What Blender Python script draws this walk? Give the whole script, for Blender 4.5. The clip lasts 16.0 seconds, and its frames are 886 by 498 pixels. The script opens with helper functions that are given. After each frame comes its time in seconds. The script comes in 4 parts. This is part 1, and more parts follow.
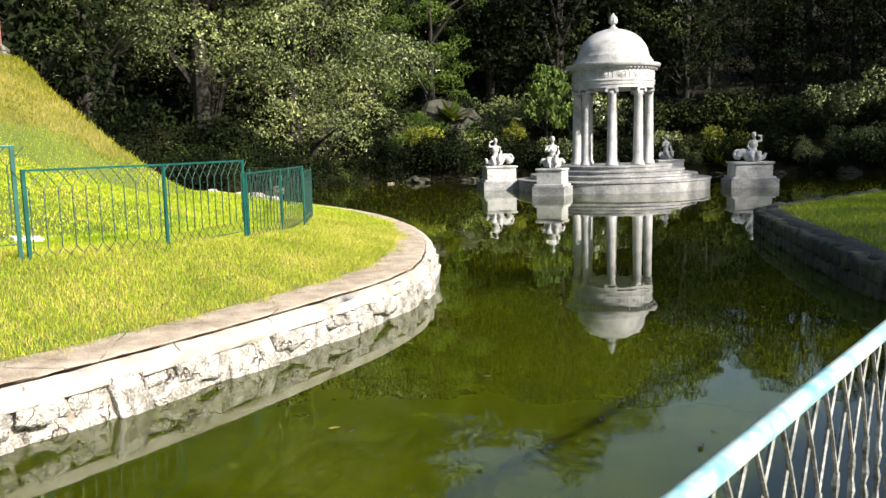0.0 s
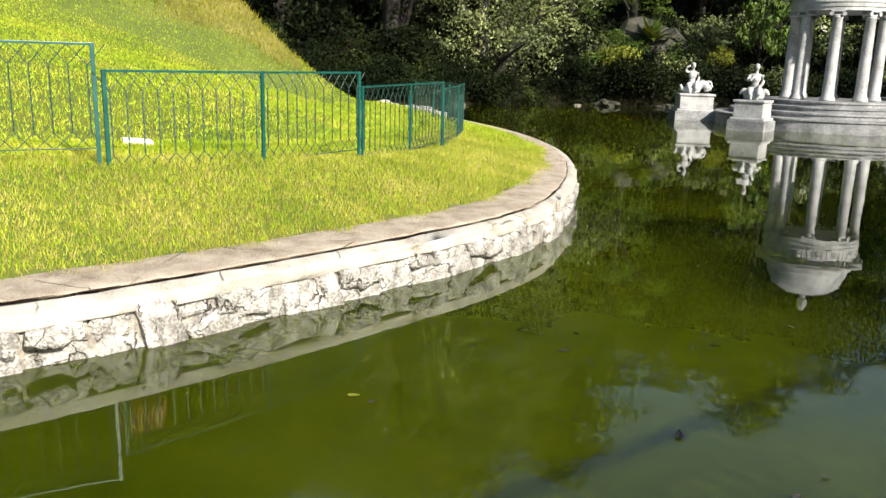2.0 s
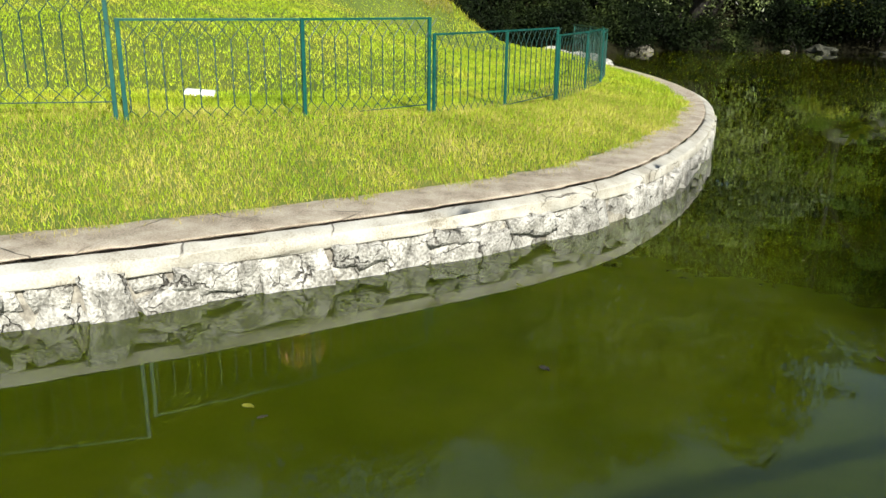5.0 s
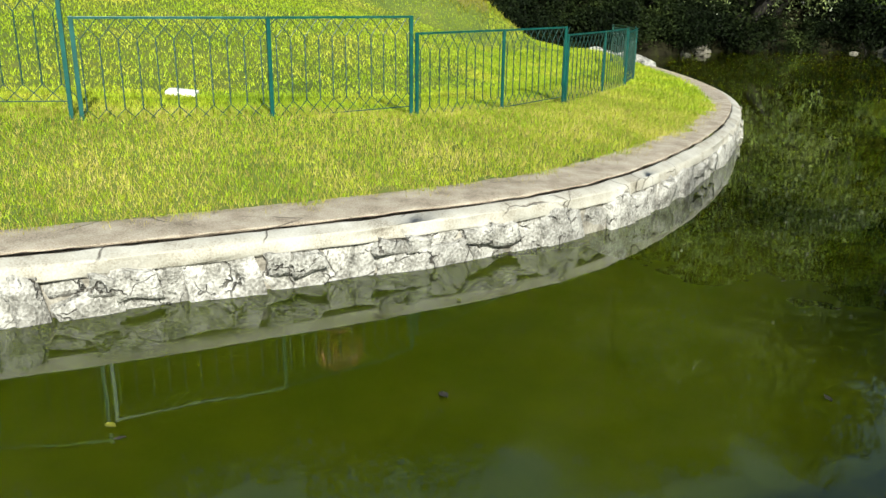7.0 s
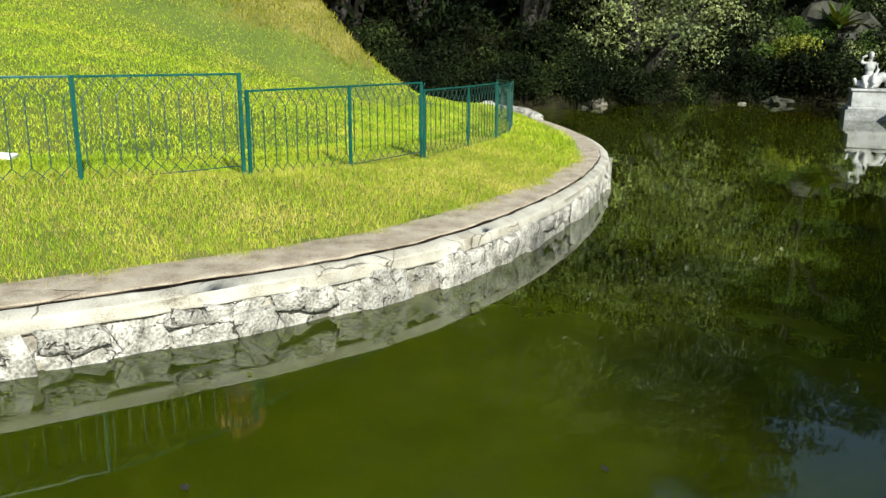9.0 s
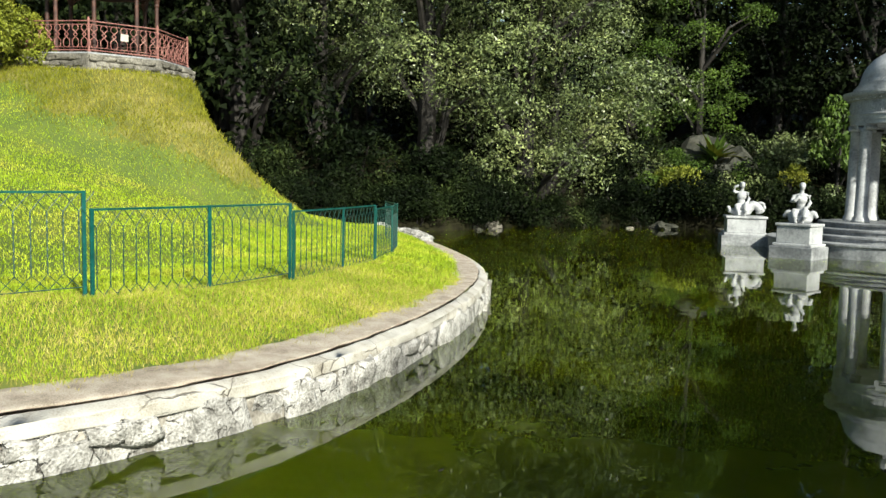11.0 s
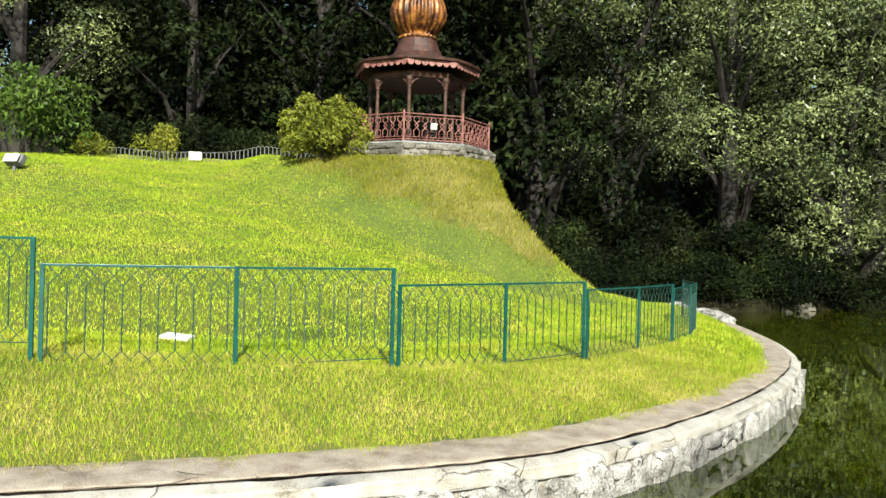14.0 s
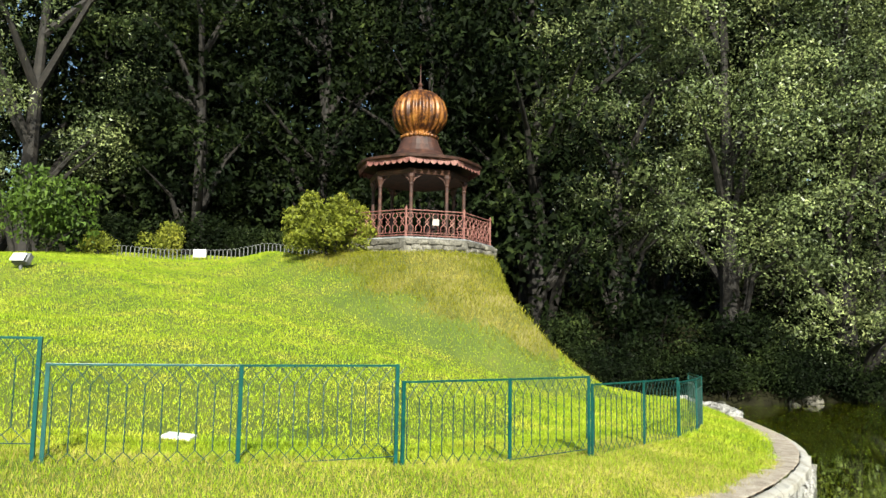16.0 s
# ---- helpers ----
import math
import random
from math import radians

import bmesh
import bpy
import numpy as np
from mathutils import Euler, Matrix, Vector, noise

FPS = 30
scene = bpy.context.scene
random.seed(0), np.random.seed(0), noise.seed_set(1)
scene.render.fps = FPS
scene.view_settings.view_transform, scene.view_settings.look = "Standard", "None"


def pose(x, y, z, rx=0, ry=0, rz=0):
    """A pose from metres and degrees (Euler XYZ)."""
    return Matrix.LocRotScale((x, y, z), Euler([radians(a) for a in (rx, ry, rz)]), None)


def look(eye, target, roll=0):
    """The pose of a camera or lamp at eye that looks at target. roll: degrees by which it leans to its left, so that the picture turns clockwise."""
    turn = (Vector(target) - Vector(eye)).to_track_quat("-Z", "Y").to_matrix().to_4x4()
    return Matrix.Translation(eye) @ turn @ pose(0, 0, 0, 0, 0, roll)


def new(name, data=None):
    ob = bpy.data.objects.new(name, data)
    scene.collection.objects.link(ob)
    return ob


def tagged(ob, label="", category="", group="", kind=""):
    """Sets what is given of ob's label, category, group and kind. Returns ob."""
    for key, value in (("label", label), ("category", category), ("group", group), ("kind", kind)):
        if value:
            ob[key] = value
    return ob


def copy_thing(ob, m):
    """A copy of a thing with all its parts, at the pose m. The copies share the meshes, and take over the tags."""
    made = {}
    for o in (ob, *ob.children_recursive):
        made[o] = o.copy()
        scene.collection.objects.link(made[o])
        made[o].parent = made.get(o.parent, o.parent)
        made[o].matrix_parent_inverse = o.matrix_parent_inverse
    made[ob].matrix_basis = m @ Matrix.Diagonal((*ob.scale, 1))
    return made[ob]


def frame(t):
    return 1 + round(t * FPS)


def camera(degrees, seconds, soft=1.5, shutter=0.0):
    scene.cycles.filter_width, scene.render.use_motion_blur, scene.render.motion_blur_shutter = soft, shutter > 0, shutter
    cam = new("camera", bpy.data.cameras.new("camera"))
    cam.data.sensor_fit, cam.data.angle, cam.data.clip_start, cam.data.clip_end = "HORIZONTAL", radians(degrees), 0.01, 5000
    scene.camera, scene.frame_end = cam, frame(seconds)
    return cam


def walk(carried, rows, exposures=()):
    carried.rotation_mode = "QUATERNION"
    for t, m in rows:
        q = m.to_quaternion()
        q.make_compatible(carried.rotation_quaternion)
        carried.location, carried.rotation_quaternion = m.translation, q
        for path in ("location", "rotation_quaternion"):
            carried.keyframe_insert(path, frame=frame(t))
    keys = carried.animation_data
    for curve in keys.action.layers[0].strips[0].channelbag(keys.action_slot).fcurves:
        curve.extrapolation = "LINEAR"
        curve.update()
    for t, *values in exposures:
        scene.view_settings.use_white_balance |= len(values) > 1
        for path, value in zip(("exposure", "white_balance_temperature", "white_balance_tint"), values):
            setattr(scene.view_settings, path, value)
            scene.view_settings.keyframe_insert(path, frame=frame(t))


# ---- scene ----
cam = camera(57.2, 16.0)
METRES, EYE, TILT, LEAN, TURN = 7.0, 1.6, 0.0, 0.0, 0.0
ROWS = [
    (0.0, 0.0, 0.0, 0.0, -0.17, -7.43, 1.29),
    (0.5, 0.0268, 0.0467, -0.0012, 2.3, -8.49, 0.23),
    (1.0, 0.0568, 0.0975, 0.0044, 3.59, -9.27, -0.0),
    (1.5, 0.1009, 0.1437, 0.0044, 10.88, -10.3, -1.39),
    (2.0, 0.1287, 0.1935, 0.0033, 14.17, -13.18, -1.63),
    (2.5, 0.1551, 0.2402, 0.0064, 12.84, -15.29, -1.01),
    (3.0, 0.1989, 0.2823, 0.0074, 18.37, -14.42, -1.19),
    (3.5, 0.2276, 0.3216, 0.0067, 19.83, -15.5, -0.61),
    (4.0, 0.2503, 0.3639, 0.0073, 22.44, -16.85, -0.55),
    (6.5, 0.3813, 0.5329, 0.0053, 34.22, -16.77, -1.01),
    (7.0, 0.4016, 0.5647, 0.0046, 33.9, -17.23, -0.66),
    (7.5, 0.4189, 0.5986, 0.0043, 33.77, -16.38, -0.12),
    (8.0, 0.4439, 0.6298, -0.0005, 36.39, -16.04, -0.06),
    (8.5, 0.4778, 0.6582, 0.0041, 35.48, -15.66, -0.19),
    (9.0, 0.4989, 0.6868, 0.0036, 28.67, -13.45, -0.16),
    (9.5, 0.5164, 0.715, 0.0045, 22.88, -10.01, -0.1),
    (10.0, 0.5483, 0.7376, 0.0034, 22.9, -7.46, -0.85),
    (12.5, 0.5662, 0.7566, 0.0108, 22.01, -3.06, -1.55),
    (13.0, 0.556, 0.7636, 0.0074, 30.7, -2.05, -0.79),
    (13.5, 0.5502, 0.765, 0.0075, 38.72, -1.38, -0.86),
    (14.0, 0.5464, 0.7639, 0.0096, 42.83, -0.07, -1.41),
    (14.5, 0.5474, 0.7605, 0.0111, 43.93, 1.58, -2.25),
    (15.0, 0.5503, 0.7582, 0.0123, 43.25, 3.33, -1.35),
    (15.5, 0.5559, 0.754, 0.0122, 41.91, 5.11, -1.02),
    (16.0, 0.5554, 0.7517, 0.0121, 43.0, 6.55, -0.9),
]
EXPOSURES = [(0.0, 1.38, 6900, 12), (2.0, 1.18, 6800, 10), (4.0, 0.97, 6600, 6), (7.0, 0.85, 6450, 0), (9.5, 0.87, 6450, 0), (12.5, 1.15, 6500, 4), (14.0, 1.08, 6500, 3), (16.0, 1.1, 6500, 2)]
walk(cam, [(t, pose(0, 0, EYE, TILT, LEAN, TURN) @ pose(METRES * x, METRES * y, METRES * z, 90 + pitch, roll, yaw)) for t, x, y, z, yaw, pitch, roll in ROWS], EXPOSURES)

# ---- world and sun ----
SUN_WAY = Vector((0.780, -0.626, 0.0))          # level direction towards the sun
SUN_UP = radians(32.0)
world = bpy.data.worlds.new("sky_world")
scene.world = world
world.use_nodes = True
wn = world.node_tree.nodes
sky = wn.new("ShaderNodeTexSky")
sky.sky_type = "NISHITA"
sky.sun_disc = False
sky.sun_elevation = SUN_UP
sky.sun_rotation = math.atan2(SUN_WAY.x, SUN_WAY.y)
world.node_tree.links.new(sky.outputs[0], wn["Background"].inputs[0])
wn["Background"].inputs[1].default_value = 0.08
sky.dust_density = 1.2
sun_data = bpy.data.lights.new("sun", "SUN")
sun_data.energy, sun_data.angle, sun_data.color = 5.0, radians(1.8), (1.0, 0.95, 0.86)
sun = new("sun", sun_data)
sun_to = SUN_WAY * math.cos(SUN_UP) + Vector((0, 0, math.sin(SUN_UP)))
sun.matrix_world = look(sun_to * 60, (0, 0, 0))

WATER = -0.65
DECK = 0.0
rng = np.random.default_rng(7)


# ---- materials ----
def material(name, colours, scale=3.0, rough=0.8, fine=40.0, bump=0.3, metal=0.0, depth=0.02, random_by="", spread=0.25, spec=0.5, fine_mix=0.35, trans=0.0, cracks=0.0, crack_scale=5.0):
    """A node material: colours mixed by coarse and fine noise, with bump; random_by 'island' or 'object' varies the brightness piece by piece."""
    m = bpy.data.materials.new(name)
    m.use_nodes = True
    n, l = m.node_tree.nodes, m.node_tree.links
    b = n["Principled BSDF"]
    b.inputs["Roughness"].default_value, b.inputs["Metallic"].default_value = rough, metal
    b.inputs["Specular IOR Level"].default_value = spec
    co = n.new("ShaderNodeTexCoord")
    geo = n.new("ShaderNodeNewGeometry")
    coarse, grain = n.new("ShaderNodeTexNoise"), n.new("ShaderNodeTexNoise")
    for node, sc, det in ((coarse, scale, 5), (grain, fine, 3)):
        node.inputs["Scale"].default_value, node.inputs["Detail"].default_value = sc, det
        l.new(geo.outputs["Position"], node.inputs["Vector"])
    mixf = n.new("ShaderNodeMix")
    mixf.data_type = "FLOAT"
    mixf.inputs[0].default_value = fine_mix
    l.new(coarse.outputs[0], mixf.inputs[2])
    l.new(grain.outputs[0], mixf.inputs[3])
    ramp = n.new("ShaderNodeValToRGB")
    els = ramp.color_ramp.elements
    while len(els) < len(colours):
        els.new(0.5)
    for k, c in enumerate(colours):
        els[k].position = 0.32 + 0.36 * k / max(1, len(colours) - 1)
        els[k].color = (*c, 1)
    l.new(mixf.outputs[0], ramp.inputs[0])
    out = ramp.outputs[0]
    if random_by:
        src = geo.outputs["Random Per Island"] if random_by == "island" else n.new("ShaderNodeObjectInfo").outputs["Random"]
        rr = n.new("ShaderNodeMapRange")
        rr.inputs[3].default_value, rr.inputs[4].default_value = 1 - spread, 1 + spread
        l.new(src, rr.inputs[0])
        hsv = n.new("ShaderNodeHueSaturation")
        l.new(out, hsv.inputs["Color"])
        l.new(rr.outputs[0], hsv.inputs["Value"])
        out = hsv.outputs[0]
    height = mixf.outputs[0]
    if cracks:
        warp = n.new("ShaderNodeTexNoise")
        warp.inputs["Scale"].default_value, warp.inputs["Detail"].default_value = crack_scale * 1.3, 4
        l.new(geo.outputs["Position"], warp.inputs["Vector"])
        sh = n.new("ShaderNodeVectorMath")
        sh.operation = "MULTIPLY_ADD"
        sh.inputs[1].default_value = (0.28, 0.28, 0.28)
        l.new(warp.outputs["Color"], sh.inputs[0])
        l.new(geo.outputs["Position"], sh.inputs[2])
        vor = n.new("ShaderNodeTexVoronoi")
        vor.feature = "DISTANCE_TO_EDGE"
        vor.inputs["Scale"].default_value = crack_scale
        l.new(sh.outputs[0], vor.inputs["Vector"])
        gap = n.new("ShaderNodeMapRange")
        gap.inputs[1].default_value, gap.inputs[2].default_value = 0.0, cracks
        l.new(vor.outputs["Distance"], gap.inputs[0])
        worn = n.new("ShaderNodeMapRange")
        worn.inputs[1].default_value, worn.inputs[2].default_value = 0.40, 0.50
        l.new(warp.outputs[0], worn.inputs[0])
        deep = n.new("ShaderNodeMath")
        deep.operation = "MAXIMUM"
        l.new(gap.outputs[0], deep.inputs[0])
        l.new(worn.outputs[0], deep.inputs[1])
        dark = n.new("ShaderNodeMix")
        dark.data_type = "RGBA"
        dark.inputs[6].default_value = (0.09, 0.075, 0.058, 1)
        l.new(deep.outputs[0], dark.inputs[0])
        l.new(out, dark.inputs[7])
        out = dark.outputs[2]
        hh = n.new("ShaderNodeMath")
        hh.operation = "MULTIPLY_ADD"
        hh.inputs[1].default_value = 1.2
        l.new(deep.outputs[0], hh.inputs[0])
        l.new(mixf.outputs[0], hh.inputs[2])
        height = hh.outputs[0]
    l.new(out, b.inputs["Base Color"])
    if bump:
        bp = n.new("ShaderNodeBump")
        bp.inputs["Strength"].default_value, bp.inputs["Distance"].default_value = bump, depth
        l.new(height, bp.inputs["Height"])
        l.new(bp.outputs[0], b.inputs["Normal"])
    if trans:
        t = n.new("ShaderNodeBsdfTranslucent")
        l.new(out, t.inputs[0])
        add = n.new("ShaderNodeMixShader")
        add.inputs[0].default_value = trans
        l.new(b.outputs[0], add.inputs[1])
        l.new(t.outputs[0], add.inputs[2])
        l.new(add.outputs[0], n["Material Output"].inputs[0])
    return m


def water_material():
    m = material("pond_water", [(0.023, 0.035, 0.001), (0.033, 0.045, 0.0015), (0.044, 0.055, 0.002)], scale=0.35, fine=2.0, rough=0.015, bump=0, spec=0.5)
    n, l = m.node_tree.nodes, m.node_tree.links
    b = n["Principled BSDF"]
    b.inputs["IOR"].default_value = 1.43
    b.inputs["Specular Tint"].default_value = (0.88, 1.0, 0.98, 1)
    b.inputs["Subsurface Weight"].default_value = 1.0
    b.inputs["Subsurface Radius"].default_value = (1.0, 1.0, 0.5)
    b.inputs["Subsurface Scale"].default_value = 0.3
    geo = n.new("ShaderNodeNewGeometry")
    big, small = n.new("ShaderNodeTexNoise"), n.new("ShaderNodeTexNoise")
    for node, sc in ((big, 1.1), (small, 5.0)):
        node.inputs["Scale"].default_value, node.inputs["Detail"].default_value = sc, 2
        l.new(geo.outputs["Position"], node.inputs["Vector"])
    add = n.new("ShaderNodeMath")
    add.operation = "MULTIPLY_ADD"
    add.inputs[1].default_value = 0.12
    l.new(small.outputs[0], add.inputs[0])
    l.new(big.outputs[0], add.inputs[2])
    bp = n.new("ShaderNodeBump")
    bp.inputs["Strength"].default_value, bp.inputs["Distance"].default_value = 0.12, 0.02
    l.new(add.outputs[0], bp.inputs["Height"])
    l.new(bp.outputs[0], b.inputs["Normal"])
    return m


M_WATER = water_material()
M_GROUND = material("lawn_soil", [(0.042, 0.066, 0.006), (0.072, 0.10, 0.009), (0.115, 0.12, 0.018)], scale=0.8, fine=30, bump=0.6, depth=0.03)
M_EARTH = material("dry_earth_bank", [(0.05, 0.06, 0.008), (0.11, 0.11, 0.016), (0.24, 0.20, 0.065)], scale=0.9, fine=16, bump=0.9, depth=0.08)
M_GRASS = material("grass_blades", [(0.18, 0.28, 0.011), (0.28, 0.365, 0.016), (0.43, 0.42, 0.05)], scale=0.9, fine=6, rough=0.6, bump=0, random_by="island", spread=0.45, spec=0.25, trans=0.2)
# Wood floor coloured near black: the shade under the trees is in it.
M_WOODFLOOR = material("shade_dark_leaf_litter", [(0.006, 0.006, 0.003), (0.014, 0.013, 0.007), (0.024, 0.026, 0.009)], scale=1.2, fine=14, bump=0.8, depth=0.08, spec=0.05)
# Broad light and dark patches imitate sunlit lumps and shaded hollows of the crowns.
M_LEAF_OAK = material("evergreen_oak_leaves", [(0.020, 0.030, 0.011), (0.058, 0.078, 0.030), (0.135, 0.165, 0.058), (0.27, 0.295, 0.12)], scale=0.34, fine=2, rough=0.38, bump=0, random_by="island", spread=0.8, spec=0.28, trans=0.03)
# Near-black greens hold the wood's shade; rare lighter patches stand for sunlit leaves.
M_LEAF_SHADE = material("shade_dark_evergreen_leaves", [(0.002, 0.004, 0.0015), (0.004, 0.007, 0.0025), (0.011, 0.017, 0.005), (0.045, 0.06, 0.016)], scale=0.3, fine=2, rough=0.6, bump=0, random_by="island", spread=0.65, spec=0.05, trans=0.02)
M_LEAF_LIGHT = material("light_green_leaves", [(0.03, 0.06, 0.008), (0.055, 0.095, 0.011), (0.09, 0.135, 0.018)], scale=0.5, fine=3, rough=0.6, bump=0, random_by="island", spread=0.55, spec=0.25, trans=0.2)
M_LEAF_YELLOW = material("yellow_green_leaves", [(0.09, 0.11, 0.010), (0.16, 0.18, 0.018), (0.25, 0.24, 0.03)], scale=0.6, fine=4, rough=0.6, bump=0, random_by="island", spread=0.55, spec=0.25, trans=0.2)
# Bark set very dark, to keep trunks under the crowns as if in shade.
M_BARK = material("tree_bark", [(0.005, 0.004, 0.003), (0.014, 0.011, 0.008), (0.03, 0.025, 0.019)], scale=3, fine=25, bump=0.8, depth=0.05)
M_PLASTER = material("lime_washed_cement", [(0.18, 0.155, 0.12), (0.36, 0.335, 0.285), (0.44, 0.42, 0.375), (0.50, 0.485, 0.45)], scale=3, fine=60, bump=0.6, depth=0.025, cracks=0.012, crack_scale=1.5)
M_STONE = material("lime_washed_stone", [(0.08, 0.075, 0.065), (0.22, 0.21, 0.19), (0.42, 0.405, 0.38), (0.54, 0.525, 0.495)], scale=6, fine=40, bump=1.0, depth=0.06, random_by="object", spread=0.2, cracks=0.028, crack_scale=4.0, fine_mix=0.45)
M_MORTAR = material("dark_mortar_gaps", [(0.08, 0.07, 0.055), (0.22, 0.20, 0.17), (0.40, 0.38, 0.33)], scale=6, fine=40, bump=0.8, depth=0.03)
M_VERGE = material("worn_earthy_concrete_verge", [(0.11, 0.08, 0.055), (0.36, 0.30, 0.235), (0.52, 0.465, 0.39)], scale=4.5, fine=95, bump=1.0, depth=0.025, cracks=0.008, crack_scale=0.9, fine_mix=0.55)
M_MARBLE = material("weathered_white_marble", [(0.16, 0.165, 0.17), (0.34, 0.345, 0.35), (0.46, 0.465, 0.47)], scale=1.8, fine=14, rough=0.55, bump=0.25, depth=0.01)
M_STEP = material("grey_stained_marble_steps", [(0.08, 0.085, 0.09), (0.20, 0.205, 0.21), (0.36, 0.365, 0.37)], scale=1.6, fine=12, rough=0.6, bump=0.4, depth=0.02)
M_TEAL = material("teal_green_paint", [(0.002, 0.042, 0.036), (0.004, 0.066, 0.055), (0.010, 0.09, 0.075)], scale=6, fine=70, rough=0.38, bump=0.1, depth=0.003)
M_WIRE = material("dull_green_wire", [(0.005, 0.028, 0.022), (0.010, 0.045, 0.036), (0.02, 0.06, 0.048)], scale=9, fine=90, rough=0.5, bump=0.1, depth=0.003)
M_RAIL = material("peeling_pale_blue_paint", [(0.04, 0.20, 0.24), (0.13, 0.32, 0.36), (0.30, 0.40, 0.40), (0.44, 0.46, 0.44)], scale=6, fine=22, rough=0.45, bump=0.3, depth=0.004)
M_RAILWIRE = material("weathered_grey_wire", [(0.04, 0.036, 0.03), (0.14, 0.15, 0.14), (0.32, 0.33, 0.31)], scale=20, fine=80, rough=0.6, bump=0.4, depth=0.004)
M_RUST = material("rusty_red_iron", [(0.012, 0.005, 0.004), (0.042, 0.016, 0.010), (0.11, 0.045, 0.026)], scale=4, fine=50, rough=0.6, bump=0.3, depth=0.01)
M_PINK = material("faded_red_painted_iron", [(0.10, 0.03, 0.026), (0.21, 0.085, 0.07), (0.34, 0.18, 0.14)], scale=5, fine=50, rough=0.6, bump=0.2, depth=0.006)
M_ONION = material("rusted_sheet_metal_dome", [(0.008, 0.003, 0.002), (0.05, 0.016, 0.005), (0.24, 0.09, 0.016), (0.36, 0.17, 0.04)], scale=3.2, fine=18, rough=0.42, metal=0.25, bump=0.3, depth=0.02)
M_ROCK = material("grey_bank_rock", [(0.03, 0.028, 0.02), (0.11, 0.10, 0.08), (0.30, 0.28, 0.23)], scale=2.2, fine=22, bump=1.0, depth=0.06)
# Stone colour darkened for the east bank's shade; far rocks and outcrops share it.
M_DARKROCK = material("shade_dark_stone", [(0.012, 0.014, 0.008), (0.035, 0.036, 0.024), (0.08, 0.075, 0.055)], scale=3, fine=25, bump=1.0, depth=0.05, random_by="object", spread=0.4)
M_BANK = material("olive_bank_grass", [(0.13, 0.145, 0.008), (0.20, 0.20, 0.015), (0.36, 0.31, 0.08)], scale=0.5, fine=9, rough=0.7, bump=0, random_by="island", spread=0.45, spec=0.2, trans=0.25)
M_DRY = material("dry_grass", [(0.24, 0.22, 0.045), (0.40, 0.35, 0.09), (0.55, 0.46, 0.17)], scale=0.9, fine=7, rough=0.7, bump=0, random_by="island", spread=0.3, spec=0.2, trans=0.3)
M_WHITE = material("white_plastic", [(0.6, 0.6, 0.57), (0.72, 0.72, 0.69), (0.8, 0.8, 0.77)], scale=4, fine=40, rough=0.4, bump=0.05)
M_GREYBOX = material("grey_cast_metal", [(0.08, 0.085, 0.085), (0.14, 0.145, 0.145), (0.2, 0.2, 0.2)], scale=6, fine=50, rough=0.5, bump=0.1, depth=0.004)


# ---- helpers of this scene ----
def smooth01(a, b, v):
    k = np.clip((v - a) / (b - a), 0, 1)
    return k * k * (3 - 2 * k)


def spline(points, step=0.15, closed=False):
    """A Catmull-Rom curve through plan points, sampled at about that step."""
    p = [np.array(q, float) for q in points]
    n = len(p)
    out = []
    for i in range(n if closed else n - 1):
        if closed:
            a, b, c, d = p[i - 1], p[i], p[(i + 1) % n], p[(i + 2) % n]
        else:
            a, b, c, d = p[max(i - 1, 0)], p[i], p[i + 1], p[min(i + 2, n - 1)]
        m = max(1, int(np.linalg.norm(c - b) / step))
        for k in range(m):
            t = k / m
            out.append(0.5 * (2 * b + (c - a) * t + (2 * a - 5 * b + 4 * c - d) * t * t + (3 * b - a - 3 * c + d) * t ** 3))
    if not closed:
        out.append(p[-1])
    return np.array(out)


def mesh_object(name, verts, faces, mat, parent=None, label="", smooth=False):
    me = bpy.data.meshes.new(name)
    me.from_pydata([tuple(v) for v in verts], [], [tuple(f) for f in faces])
    me.materials.append(mat)
    if smooth:
        me.polygons.foreach_set("use_smooth", [True] * len(me.polygons))
    me.update()
    ob = new(name, me)
    ob.parent = parent
    if label:
        tagged(ob, label)
    return ob


def part(name, bm, mat, parent, label="", smooth=False):
    me = bpy.data.meshes.new(name)
    bm.to_mesh(me)
    bm.free()
    me.materials.append(mat)
    if smooth:
        me.polygons.foreach_set("use_smooth", [True] * len(me.polygons))
    ob = new(name, me)
    ob.parent = parent
    if label:
        tagged(ob, label)
    return ob


def shared(name, me, parent, m):
    ob = new(name, me)
    ob.parent = parent
    ob.matrix_basis = m
    return ob


def thing(name, m, label, category, group="", kind=""):
    ob = new(name)
    ob.empty_display_size = 0.2
    ob.matrix_basis = m
    return tagged(ob, label, category, group, kind)


def add_box(bm, m, sx, sy, sz, bevel=0.0):
    """A box sx by sy by sz, its base centred on m's origin."""
    r = bmesh.ops.create_cube(bm, size=1.0, matrix=m @ Matrix.Translation((0, 0, sz / 2)) @ Matrix.Diagonal((sx, sy, sz, 1)))
    if bevel:
        es = {e for v in r["verts"] for e in v.link_edges}
        bmesh.ops.bevel(bm, geom=list(es), offset=bevel, segments=2, affect="EDGES", profile=0.6)


